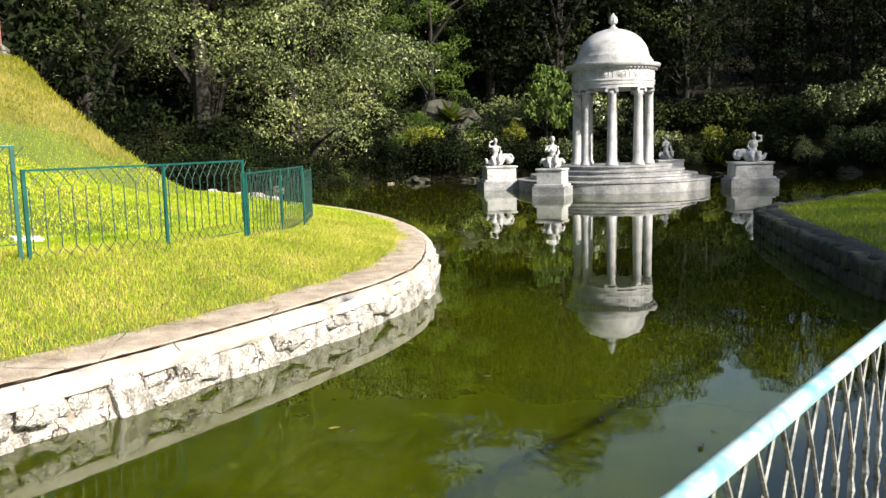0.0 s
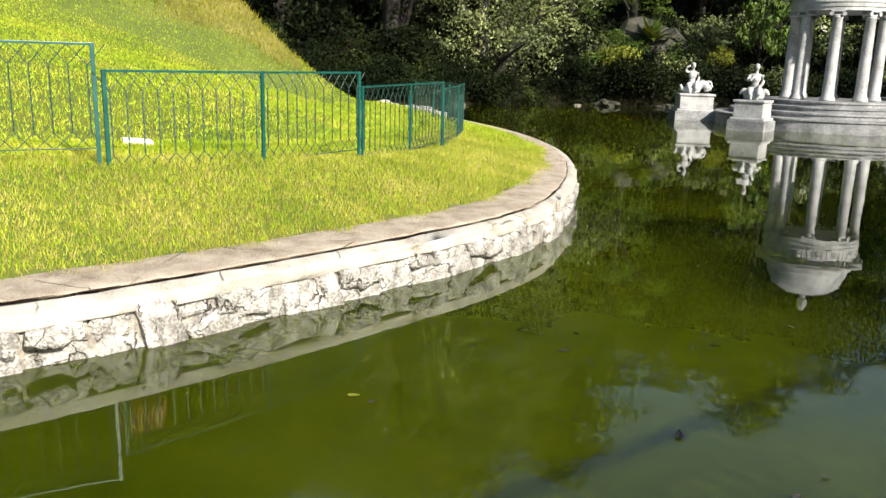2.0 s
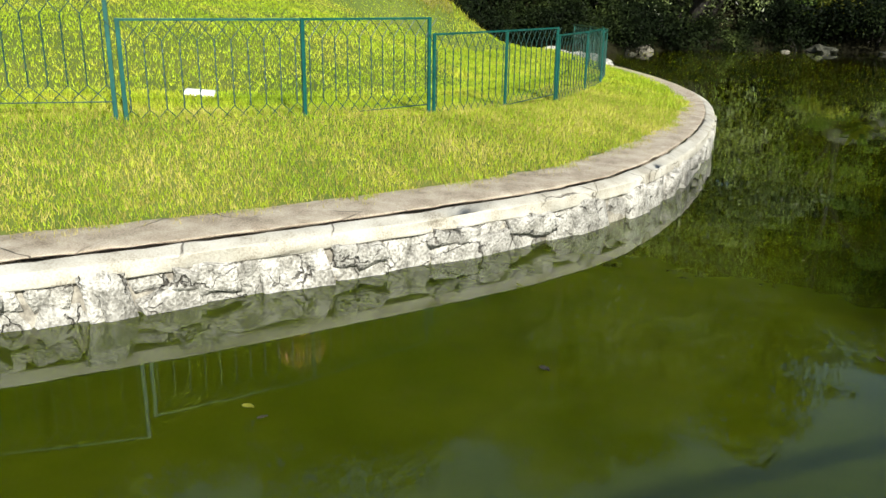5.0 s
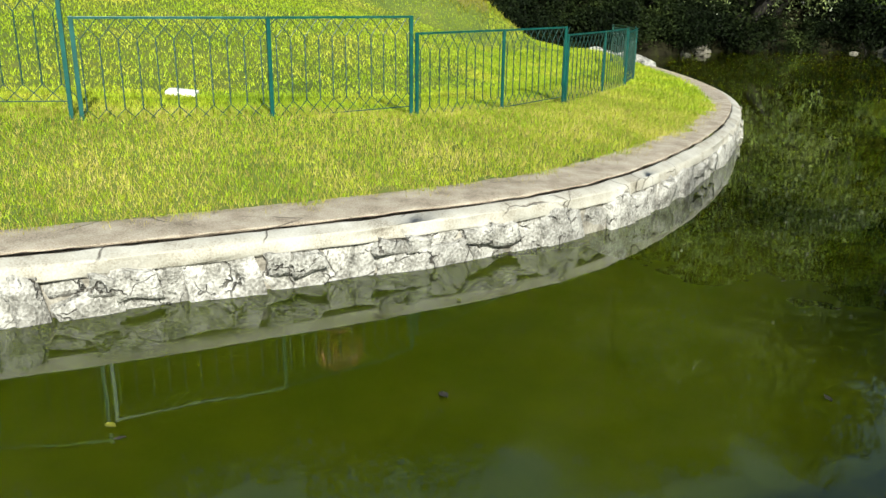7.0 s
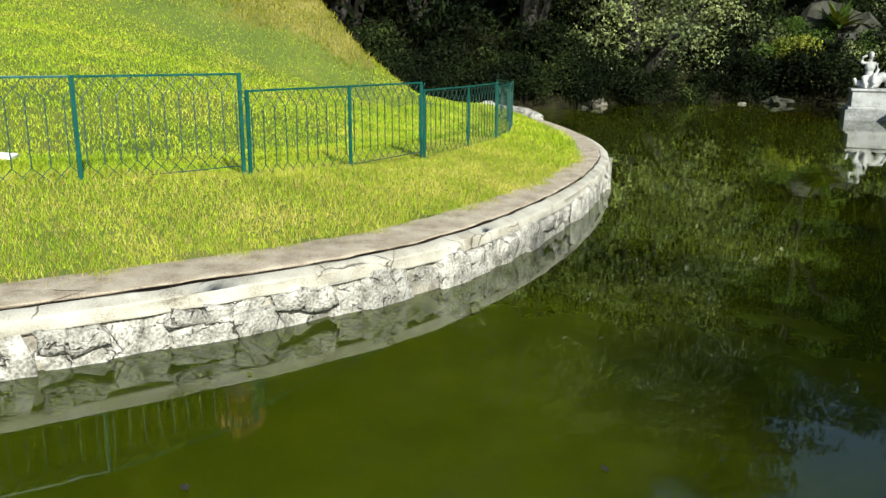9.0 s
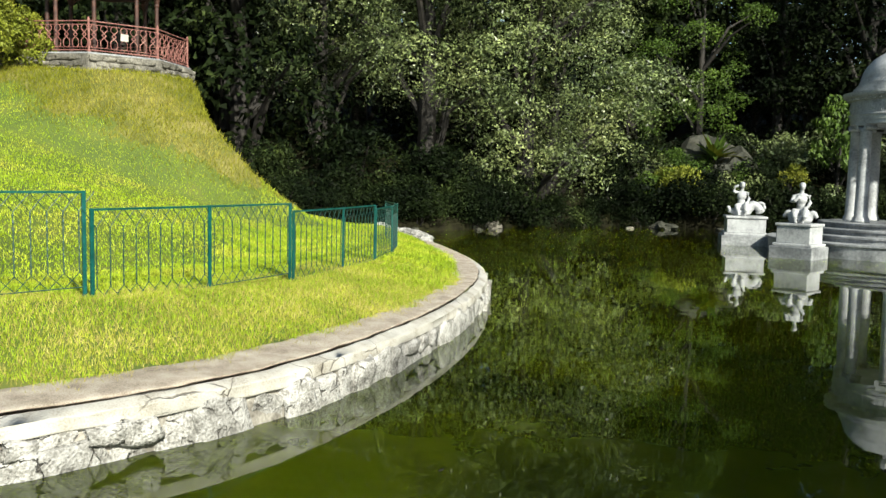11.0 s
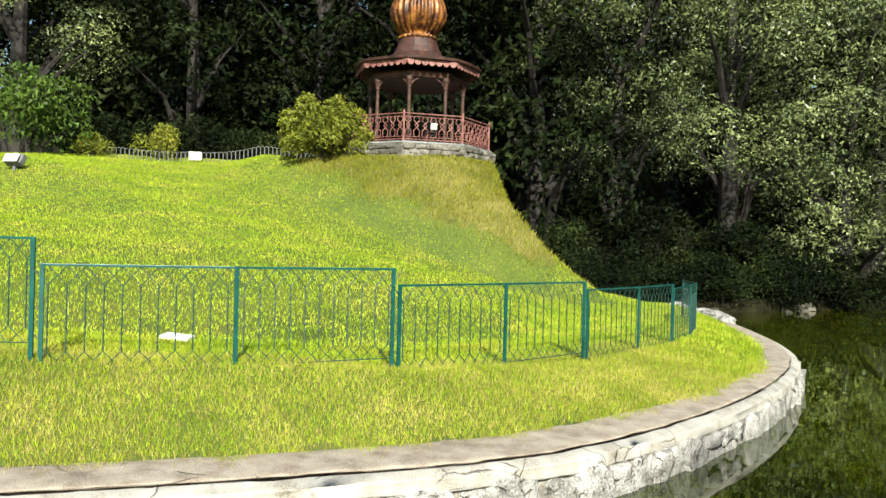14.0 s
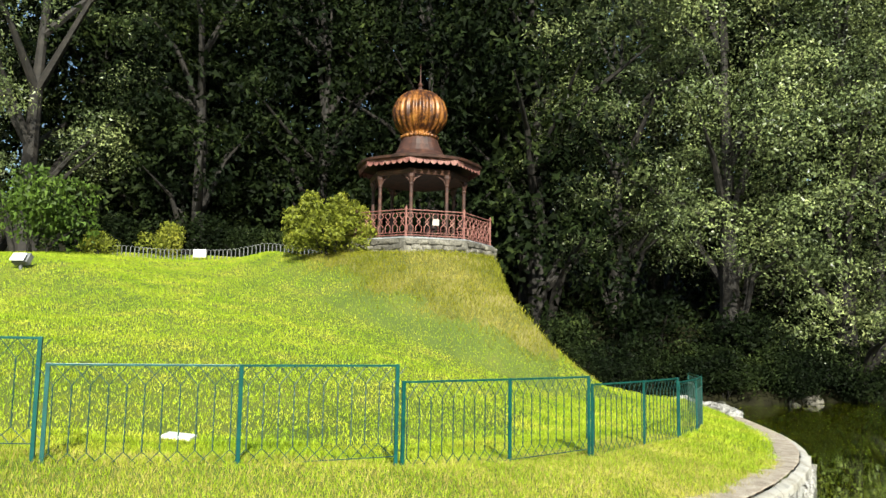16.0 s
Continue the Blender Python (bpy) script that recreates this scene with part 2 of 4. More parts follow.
def add_lathe(bm, profile, m=Matrix(), seg=32, flute=0.0, ribs=0):
    """A turned body: profile of (radius, height); ribs give lobes round it."""
    rings = []
    for r, z in profile:
        ring = []
        for k in range(seg):
            a = 2 * math.pi * k / seg
            rr = r * (1 + flute * math.cos(ribs * a)) if ribs else r
            ring.append(bm.verts.new(m @ Vector((rr * math.cos(a), rr * math.sin(a), z))))
        rings.append(ring)
    for a, b in zip(rings, rings[1:]):
        for k in range(seg):
            bm.faces.new((a[k], a[(k + 1) % seg], b[(k + 1) % seg], b[k]))
    for ring, flip in ((rings[0], True), (rings[-1], False)):
        bm.faces.new(list(reversed(ring)) if flip else ring)


def add_tube(bm, pts, radii, seg=6):
    """A tube along 3D points."""
    pts = [Vector(p) for p in pts]
    if not hasattr(radii, "__len__"):
        radii = [radii] * len(pts)
    rings = []
    for i, p in enumerate(pts):
        d = (pts[min(i + 1, len(pts) - 1)] - pts[max(i - 1, 0)]).normalized()
        side = d.orthogonal().normalized() if abs(d.z) > 0.95 else d.cross(Vector((0, 0, 1))).normalized()
        if abs(d.z) > 0.95:
            side = (Vector((1, 0, 0)) - d * d.x).normalized()
        up = side.cross(d)
        rings.append([bm.verts.new(p + radii[i] * (side * math.cos(2 * math.pi * k / seg) + up * math.sin(2 * math.pi * k / seg))) for k in range(seg)])
    for a, b in zip(rings, rings[1:]):
        for k in range(seg):
            bm.faces.new((a[k], a[(k + 1) % seg], b[(k + 1) % seg], b[k]))
    bm.faces.new(list(reversed(rings[0])))
    bm.faces.new(rings[-1])


def add_blob(bm, centre, size, seed, rough=0.25, sub=2, freq=1.3):
    """An uneven lump of stone."""
    r = bmesh.ops.create_icosphere(bm, subdivisions=sub, radius=1.0)
    for v in r["verts"]:
        k = 1 + rough * noise.noise(v.co * freq + Vector((seed * 3.1, seed * 1.7, 0))) + 0.4 * rough * noise.noise(v.co * freq * 3 + Vector((seed, 0, seed)))
        v.co = Vector(centre) + Vector((v.co.x * size[0], v.co.y * size[1], v.co.z * size[2])) * k


# ---- plan of the lake and its banks ----
LAKE = [(-9.5, -1.5), (-6.2, 2.4), (-4.3, 4.6), (-3.3, 5.85), (-2.5, 7.0), (-1.85, 8.05), (-1.2, 9.2), (-0.6, 10.4), (-0.22, 11.6), (-0.08, 13.2),
        (-0.15, 15.2), (-0.45, 17.4), (-1.0, 19.6), (-1.8, 21.6), (-2.9, 23.6), (-4.5, 26.0), (-6.3, 28.3), (-8.5, 30.2), (-11.0, 31.6), (-12.3, 33.6),
        (-11.2, 36.2), (-9.0, 38.6), (-8.3, 42.0), (-7.0, 45.0), (-4.5, 47.0), (-1.0, 48.0), (4.0, 49.0), (11.0, 49.5), (18.0, 49.0), (25.0, 46.0),
        (31.0, 40.0), (31.0, 33.0), (24.0, 29.0), (18.0, 27.0), (13.5, 25.2), (10.1, 22.2), (8.2, 20.6), (7.5, 19.2), (6.7, 15.5), (6.2, 12.75),
        (5.95, 10.9), (6.3, 9.0), (8.5, 6.0), (12.0, 1.0), (9.0, -6.0), (0.0, -9.0), (-6.0, -6.0)]
SHORE = spline(LAKE, 0.3, closed=True)
GAZEBO = Vector((-16.15, 25.35, 4.98))


def shore_distance(x, y):
    """Distance to the shore line for arrays of plan points, positive on land."""
    a, b = SHORE, np.roll(SHORE, -1, 0)
    best = np.full(x.shape, 1e9)
    inside = np.zeros(x.shape, bool)
    for (ax, ay), (bx, by) in zip(a, b):
        dx, dy = bx - ax, by - ay
        t = np.clip(((x - ax) * dx + (y - ay) * dy) / (dx * dx + dy * dy + 1e-9), 0, 1)
        best = np.minimum(best, (x - ax - t * dx) ** 2 + (y - ay - t * dy) ** 2)
        cross = (ay > y) != (by > y)
        if cross.any():
            inside ^= cross & (x < ax + (y - ay) / (by - ay + 1e-12) * dx)
    d = np.sqrt(best)
    return np.where(inside, -d, d)


def verge_width(y):
    return 0.84 - 0.26 * smooth01(11, 16.5, y)


WEST_LINE = spline(LAKE[1:17], 0.8)


def west_distance(x, y):
    """Distance to the walled west bank."""
    best = np.full(np.shape(x), 1e9)
    for px, py in WEST_LINE:
        best = np.minimum(best, (x - px) ** 2 + (y - py) ** 2)
    return np.sqrt(best)


def ground_height(x, y, s=None):
    """The height of the land, and of the lake's bed."""
    x, y = np.asarray(x, float), np.asarray(y, float)
    s = shore_distance(x, y) if s is None else s
    q = np.maximum(s - verge_width(y), 0)
    west = smooth01(2.5, -0.5, x) * smooth01(37, 31.5, y - 0.25 * (x + 10))
    near = np.interp(y, [8, 10, 12, 14, 16, 18, 24], [0.45, 0.39, 0.285, 0.205, 0.17, 0.15, 0.12])
    blend = smooth01(3.0, 6.0, s)
    qw = q + (np.maximum(west_distance(x, y) - verge_width(y), 0) - q) * blend
    hill = near * np.minimum(qw, 1.52) + 0.03 * np.clip(qw - 1.52, 0, 2.48) + 0.285 * np.clip(qw - 4.0, 0, 40)
    hill = np.where(hill > 4.2, 4.2 + 1.5 * (1 - np.exp(-(hill - 4.2) / 1.5)), hill)
    hill = hill + np.clip(0.14 * (y - 19), -0.8, 0.9) * smooth01(6, 16, qw)
    gd = np.hypot(x - GAZEBO.x, y - GAZEBO.y)
    hill = hill + 2.5 * np.exp(-(((x - GAZEBO.x) / 6.5) ** 2 + ((y - GAZEBO.y - 0.3) / 5.4) ** 2) ** 1.5)
    hill = np.maximum(hill, 4.62 - 0.62 * np.maximum(gd - 3.2, 0) - 0.25 * np.maximum(gd - 5.5, 0))
    hill = np.minimum(hill, 4.62 + 0.5 * smooth01(3.2, 6.5, gd))
    e = 0.788 * (x - 4) + 0.616 * (y - 5.3)
    cliff = np.interp(e, [-30, -1.6, -0.9, -0.2, 0.9, 2.6, 4.2, 9], [9, 6.4, 4.8, 3.1, 1.5, 0.55, 0.2, 0.15])
    cliff = cliff + 0.22 * np.sin(x * 2.1 + y) * np.sin(y * 1.7) * smooth01(1.0, 2.4, cliff)
    hill = np.where(y > 20, np.minimum(hill, np.where(y > 24, cliff, cliff + (24 - y) * 1.5)), hill)
    north = smooth01(33, 42, y) * (np.clip(q, 0, 6) * 0.5 + np.clip(q - 6, 0, 40) * 0.27)
    other = 0.05 * np.minimum(q, 4) + north + 0.10 * np.clip(q - 10, 0, 60) * smooth01(10, 30, np.abs(x - 5))
    land = -0.17 + west * hill + (1 - west) * other
    bed = WATER - 0.25 - np.clip(-s, 0, 4) * 0.35
    edge = smooth01(0.22, 0.42, s)
    bumps = 0.03 * np.sin(x * 1.7 + 0.6 * y) * np.sin(y * 1.3 - 0.4 * x) * smooth01(0.6, 3, s)
    return np.where(s > 0.2, bed + (land - bed) * edge, bed) + bumps


def bank_field(x, y):
    """Metres above the line where the mown lawn gives way to the rough olive bank under the kiosk."""
    line = np.interp(x, [-21, -19, -15.6, -13, -11.2, -10, -9, -7.5, -6], [25.5, 22.2, 21.1, 20.8, 21.3, 22.2, 23.4, 25.2, 27.8])
    return y - line + 0.3 * np.sin(1.9 * x + 0.7 * y) * np.sin(1.3 * y) + 0.15 * np.sin(4.1 * x - 2.7 * y)


def axis(parts):
    out = []
    for a, b, st in parts:
        out += list(np.arange(a, b, st))
    return np.array(out + [parts[-1][1]])


def far_axis(lo, hi):
    grow = np.array([6, 14, 30, 70, 160, 400, 1000, 2500.0])
    return lo - grow[::-1], hi + grow


# the ground, one sheet to the horizon
gx = axis([(-60, -30, 2.0), (-30, -20, 0.6), (-20, -7, 0.3), (-7, 1.5, 0.14), (1.5, 12, 0.35), (12, 60, 1.5)])
gy = axis([(-40, -10, 2.0), (-10, 3, 0.6), (3, 30, 0.16), (30, 56, 0.5), (56, 100, 2.0)])
lo, hi = far_axis(gx[0], gx[-1])
gx = np.concatenate([lo, gx, hi])
lo, hi = far_axis(gy[0], gy[-1])
gy = np.concatenate([lo, gy, hi])
X, Y = np.meshgrid(gx, gy, indexing="ij")
S = shore_distance(X.ravel(), Y.ravel()).reshape(X.shape)
Z = ground_height(X, Y, S)
nx, ny = len(gx), len(gy)
ids = np.arange(nx * ny).reshape(nx, ny)
quads = np.stack([ids[:-1, :-1], ids[1:, :-1], ids[1:, 1:], ids[:-1, 1:]], -1).reshape(-1, 4)
ground = mesh_object("ground", np.stack([X, Y, Z], -1).reshape(-1, 3), quads.tolist(), M_GROUND, smooth=True)
tagged(ground, "grassy park ground rising into a lawn hill and woods", "ground", kind="structure")
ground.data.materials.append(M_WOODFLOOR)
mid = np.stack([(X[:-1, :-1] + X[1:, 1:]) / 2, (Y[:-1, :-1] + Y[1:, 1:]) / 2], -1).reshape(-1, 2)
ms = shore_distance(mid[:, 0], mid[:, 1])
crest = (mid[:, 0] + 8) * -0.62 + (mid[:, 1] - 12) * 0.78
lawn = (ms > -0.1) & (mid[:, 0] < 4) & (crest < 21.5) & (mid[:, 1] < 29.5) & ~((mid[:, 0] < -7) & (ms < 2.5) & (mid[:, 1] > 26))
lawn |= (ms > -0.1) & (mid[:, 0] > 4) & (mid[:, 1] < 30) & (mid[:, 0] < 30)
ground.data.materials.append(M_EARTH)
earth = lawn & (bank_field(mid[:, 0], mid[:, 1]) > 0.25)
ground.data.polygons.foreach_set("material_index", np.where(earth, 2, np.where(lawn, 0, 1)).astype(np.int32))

wx = [(px, py, pz) for pz in (WATER - 3.0, WATER) for px, py in ((-16, -12), (36, -12), (36, 54), (-16, 54))]
water = mesh_object("water", wx, [(4, 5, 6, 7), (3, 2, 1, 0), (0, 1, 5, 4), (1, 2, 6, 5), (2, 3, 7, 6), (3, 0, 4, 7)], M_WATER)
tagged(water, "still murky olive green pond water with reflections", "water", kind="structure")


# ---- bank walls ----
def along(curve):
    """Arc length, and the level normal to the left of the way, at each sample."""
    d = np.gradient(curve, axis=0)
    d /= np.linalg.norm(d, axis=1)[:, None]
    n = np.stack([-d[:, 1], d[:, 0]], -1)
    length = np.concatenate([[0], np.cumsum(np.linalg.norm(np.diff(curve, axis=0), axis=1))])
    return length, n, d


def wobble(x, y, z, f):
    return noise.noise(Vector((x * f, y * f, z * f)))


def swept(name, curve, profile, mat, parent, rough, freq=2.0, label=""):
    """A strip along a plan curve: profile of (offset to the land side, height); rough is the depth of its unevenness."""
    length, n, d = along(curve)
    verts, faces = [], []
    m = len(profile)
    for i, (c, nn) in enumerate(zip(curve, n)):
        for k, (o, z) in enumerate(profile):
            w = rough * (wobble(c[0], c[1], z * 2 + k, freq) + 0.5 * wobble(c[0], c[1], z * 3, freq * 4))
            verts.append((c[0] + nn[0] * (o + w), c[1] + nn[1] * (o + w), z + 0.4 * w))
    for i in range(len(curve) - 1):
        for k in range(m - 1):
            faces.append((i * m + k, i * m + k + 1, (i + 1) * m + k + 1, (i + 1) * m + k))
    return mesh_object(name, verts, faces, mat, parent, label, smooth=True)


def stone_mesh(name, seed, mat, flat=0.35):
    """One rough-hewn stone, about one unit each way."""
    bm = bmesh.new()
    bmesh.ops.create_cube(bm, size=1.0)
    bmesh.ops.subdivide_edges(bm, edges=bm.edges[:], cuts=3, use_grid_fill=True)
    for v in bm.verts:
        v.co *= 1 - 0.16 * max(0.0, v.co.length - 0.6)
        v.co += 0.24 * Vector((noise.noise(v.co * 1.5 + Vector((seed, 0, 0))), flat * noise.noise(v.co * 3 + Vector((0, seed, 0))), noise.noise(v.co * 1.5 + Vector((0, 0, seed)))))
    me = bpy.data.meshes.new(name)
    bm.to_mesh(me)
    bm.free()
    me.materials.append(mat)
    me.polygons.foreach_set("use_smooth", [True] * len(me.polygons))
    return me


west_curve = spline(LAKE[1:19], 0.12)
west_wall = thing("wall_west", Matrix(), "lime-washed rubble stone retaining wall along the grassy bank", "wall", kind="structure")
swept("wall_core", west_curve, [(0.10, WATER - 0.7), (0.10, WATER - 0.05), (0.12, -0.45), (0.12, -0.33)], M_MORTAR, west_wall, 0.03, 3)
swept("wall_cap", west_curve, [(0.14, -0.36), (0.07, -0.352), (0.058, -0.345), (0.058, -0.33), (0.064, -0.25), (0.066, -0.236), (0.074, -0.23), (0.09, -0.226), (0.19, -0.186), (0.215, -0.19), (0.225, -0.2), (0.23, -0.3)], M_PLASTER, west_wall, 0.022, 2.4, "cracked white cement lip")
swept("wall_verge", west_curve, [(0.34, -0.28), (0.33, -0.205), (0.236, -0.176), (0.23, -0.163), (0.255, -0.155), (0.40, -0.152), (0.75, -0.148), (1.0, -0.15), (1.1, -0.24)], M_VERGE, west_wall, 0.022, 3.0, "worn brown-grey concrete verge")
lw, nw, dw = along(west_curve)
stones = [stone_mesh(f"stone", k * 7.3, M_STONE) for k in range(9)]
pos = 0.2
while pos < lw[-1] - 0.5:
    wide = rng.uniform(0.2, 0.58)
    pieces = []
    if rng.random() < 0.65:
        pieces = [(0.0, wide, -0.35, -0.76)]
    else:
        cut = rng.uniform(-0.56, -0.46)
        part_w = wide * rng.uniform(0.35, 0.65)
        pieces = [(0.0, wide, cut, -0.77)] + ([(0.0, part_w, -0.35, cut), (part_w, wide - part_w, -0.35, cut)] if wide > 0.3 else [(0.0, wide, -0.35, cut)])
    for off, ww, top_z, low_z in pieces:
        i = min(int(np.searchsorted(lw, pos + off + ww / 2)), len(lw) - 1)
        c, nn = west_curve[i], nw[i]
        ang = math.degrees(math.atan2(dw[i][1], dw[i][0]))
        o = 0.18 + rng.uniform(-0.07, 0.04)
        shared("stone", stones[rng.integers(9)], west_wall, pose(c[0] + nn[0] * o, c[1] + nn[1] * o, (top_z + low_z) / 2, rng.uniform(-12, 12), rng.uniform(-14, 14), ang + rng.uniform(-8, 8)) @ Matrix.Diagonal((ww * 1.06, 0.24, (top_z - low_z) * 1.12, 1)))
    pos += wide

east_curve = spline(LAKE[33:44], 0.2)
east_wall = thing("wall_east", Matrix(), "rubble stone bank wall in the shade, darkened in its colour", "wall", kind="structure")
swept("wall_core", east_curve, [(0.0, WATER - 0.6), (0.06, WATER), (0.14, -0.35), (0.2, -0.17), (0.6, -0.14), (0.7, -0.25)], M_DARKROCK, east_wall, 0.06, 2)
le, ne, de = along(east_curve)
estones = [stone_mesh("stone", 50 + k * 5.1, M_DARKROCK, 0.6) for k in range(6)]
pos = 0.2
while pos < le[-1] - 0.5:
    wide = rng.uniform(0.2, 0.5)
    i = int(np.searchsorted(le, pos + wide / 2))
    c, nn = east_curve[i], ne[i]
    ang = math.degrees(math.atan2(de[i][1], de[i][0]))
    for zc in (-0.55, -0.3):
        hh = rng.uniform(0.22, 0.3)
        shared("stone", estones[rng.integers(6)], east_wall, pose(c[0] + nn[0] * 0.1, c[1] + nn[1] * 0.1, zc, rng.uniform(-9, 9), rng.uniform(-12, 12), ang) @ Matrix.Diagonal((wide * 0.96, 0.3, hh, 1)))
    pos += wide

# rocks along the wooded bank
for i, c in enumerate(spline(LAKE[17:30], 0.75)):
    jx, jy = rng.uniform(-0.9, 0.9, 2)
    sz = 0.1 + 0.5 * rng.random() ** 2.5
    if rng.random() < 0.5:
        continue
    bm = bmesh.new()
    add_blob(bm, (0, 0, 0), (sz * 1.5, sz, sz * 0.6), i * 1.37, 0.55, 3, 1.6)
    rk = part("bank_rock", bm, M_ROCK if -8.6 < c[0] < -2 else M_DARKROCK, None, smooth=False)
    rk.matrix_basis = pose(c[0] + jx, c[1] + jy, WATER + 0.03, 0, 0, rng.uniform(0, 360))
    tagged(rk, "rough dark grey rock at the wooded water's edge", "rock", "rocks along the bank")


# ---- green wire fence ----
def twisted_stem(bm, x, z0, z1, r):
    """Two wires twisted into one stem: a rope-like tube."""
    n = max(6, int((z1 - z0) / 0.035))
    pts = [(x + 0.002 * math.cos(k * 2.4), 0.002 * math.sin(k * 2.4), z0 + (z1 - z0) * k / n) for k in range(n + 1)]
    add_tube(bm, pts, [r * (1.25 if k % 2 else 0.8) for k in range(n + 1)], 5)


def wire_mesh(name, pitch, height, top, low, r, mat):
    """One bay of the wire: a twisted stem that parts into a Y above and below."""
    bm = bmesh.new()
    twisted_stem(bm, 0, low, height - top, r * 1.6)
    for sgn in (-1, 1):
        add_tube(bm, [(0, 0, height - top), (sgn * pitch / 2, 0.004 * sgn, height - top * 0.5), (sgn * pitch * 1.02, 0.004 * sgn, height)], r, 5)
        add_tube(bm, [(0, 0, low), (sgn * pitch * 0.5, 0.004 * sgn, low * 0.45), (sgn * pitch * 0.9, 0.004 * sgn, 0.0)], r, 5)
    me = bpy.data.meshes.new(name)
    bm.to_mesh(me)
    bm.free()
    me.materials.append(mat)
    return me


FENCE_H = 1.0
FENCE_WIRE = wire_mesh("wire", 0.17, FENCE_H, 0.2, 0.15, 0.0045, M_WIRE)
POSTS = [(-7.4, 5.7, 0.82), (-5.9, 7.05, 0.64), (-4.36, 8.45, 0.52), (-3.42, 10.05, 0.40), (-2.84, 11.8, 0.29), (-2.68, 13.58, 0.21), (-2.60, 15.35, 0.15),
         (-2.74, 17.1, 0.10), (-3.03, 18.85, 0.06), (-3.5, 20.5, 0.03), (-4.15, 22.1, 0.0), (-4.95, 23.6, -0.02), (-5.9, 25.0, -0.03)]


def fence_panel(a, b, c, top):
    """A framed panel of two bays over three posts, its top level."""
    t = thing("fence_panel", pose(a[0], a[1], 0), "teal green painted metal fence panel with twisted wires, standing in grass", "fence", "panels of the lawn fence")
    for k, (p, q) in enumerate(((a, b), (b, c))):
        v = Vector((q[0] - p[0], q[1] - p[1], 0))
        ang = math.degrees(math.atan2(v.y, v.x))
        base = pose(p[0] - a[0], p[1] - a[1], 0, 0, 0, ang)
        long = v.length
        ends = [(0.03, p)] if k == 0 else [(0.0, p), (long - 0.03, q)]
        for off, w in ends:
            g = float(ground_height(np.array([p[0] + v.x * off / long]), np.array([p[1] + v.y * off / long]))[0])
            bm = bmesh.new()
            add_box(bm, base @ Matrix.Translation((off, 0, g - 0.15)), 0.042, 0.03, top - g + 0.165, 0.004)
            part("post", bm, M_TEAL, t)
        for name, z, hh in (("top_rail", top - 0.012, 0.024), ("bottom_rail", top - FENCE_H - 0.015, 0.010)):
            bm = bmesh.new()
            add_box(bm, base @ Matrix.Translation((long / 2, 0, z)), long - 0.01, 0.024, hh, 0.003)
            part(name, bm, M_TEAL if name == "top_rail" else M_WIRE, t)
        n = int(round(long / 0.172))
        for i in range(n):
            shared("wire", FENCE_WIRE, t, base @ Matrix.Translation((long * (i + 0.5) / n, 0, top - FENCE_H)))
    return t


for k in range(0, 11, 2):
    a, b, c = POSTS[k], POSTS[k + 1], POSTS[k + 2]
    d = Vector((c[0] - b[0], c[1] - b[1])).normalized()
    fence_panel(a, b, (c[0] - 0.03 * d.x, c[1] - 0.03 * d.y, c[2]), (a[2] + b[2] * 2 + c[2]) / 4 + FENCE_H + 0.01)

# ---- footbridge that carries the walker ----
WAY = Vector((0.643, 0.766, 0))
SIDE = Vector((-0.766, 0.643, 0))
bridge_origin = Vector((0, 0, 0)) + SIDE * 0.555
turn = math.degrees(math.atan2(WAY.y, WAY.x))
bridge = thing("footbridge", pose(bridge_origin.x, bridge_origin.y, 0, 0, 0, turn), "narrow stone footbridge with a concrete deck across the pond", "bridge")
bm = bmesh.new()
add_box(bm, pose(1.2, -0.95, -0.22), 22.5, 2.2, 0.22, 0.03)
part("deck", bm, M_VERGE, bridge)
for xx in (-8.5, 9.2):
    bm = bmesh.new()
    add_box(bm, pose(xx, -0.95, -1.9), 1.6, 2.1, 1.68, 0.04)
    part("abutment", bm, M_ROCK, bridge)
RAIL_Z = 1.0
RAIL_WIRE = wire_mesh("wire", 0.17, 0.88, 0.3, 0.2, 0.0062, M_RAILWIRE)
for yy in (0.0, -1.9):
    rail = thing("bridge_railing", pose(bridge_origin.x, bridge_origin.y, 0, 0, 0, turn) @ pose(0, yy, 0), "pale blue painted iron railing with twisted wire lattice, peeling", "railing", "railings of the bridge")
    bm = bmesh.new()
    add_tube(bm, [(x, 0, RAIL_Z - 0.026) for x in np.linspace(-9, 12, 43)], 0.025, 12)
    part("handrail", bm, M_RAIL, rail, "peeling pale blue tube", smooth=True)
    bm = bmesh.new()
    add_tube(bm, [(x, 0, 0.11) for x in np.linspace(-9, 12, 10)], 0.012, 6)
    part("bottom_rail", bm, M_RAILWIRE, rail)
    for x in np.arange(-9.6, 12.1, 6.6):
        bm = bmesh.new()
        add_box(bm, pose(x, 0, 0), 0.04, 0.04, 0.97, 0.004)
        part("post", bm, M_RAILWIRE, rail)
    for x in np.arange(-8.9, 12.0, 0.17):
        if yy == 0.0 or abs(x) < 9:
            shared("wire", RAIL_WIRE, rail, pose(x, 0, 0.1))

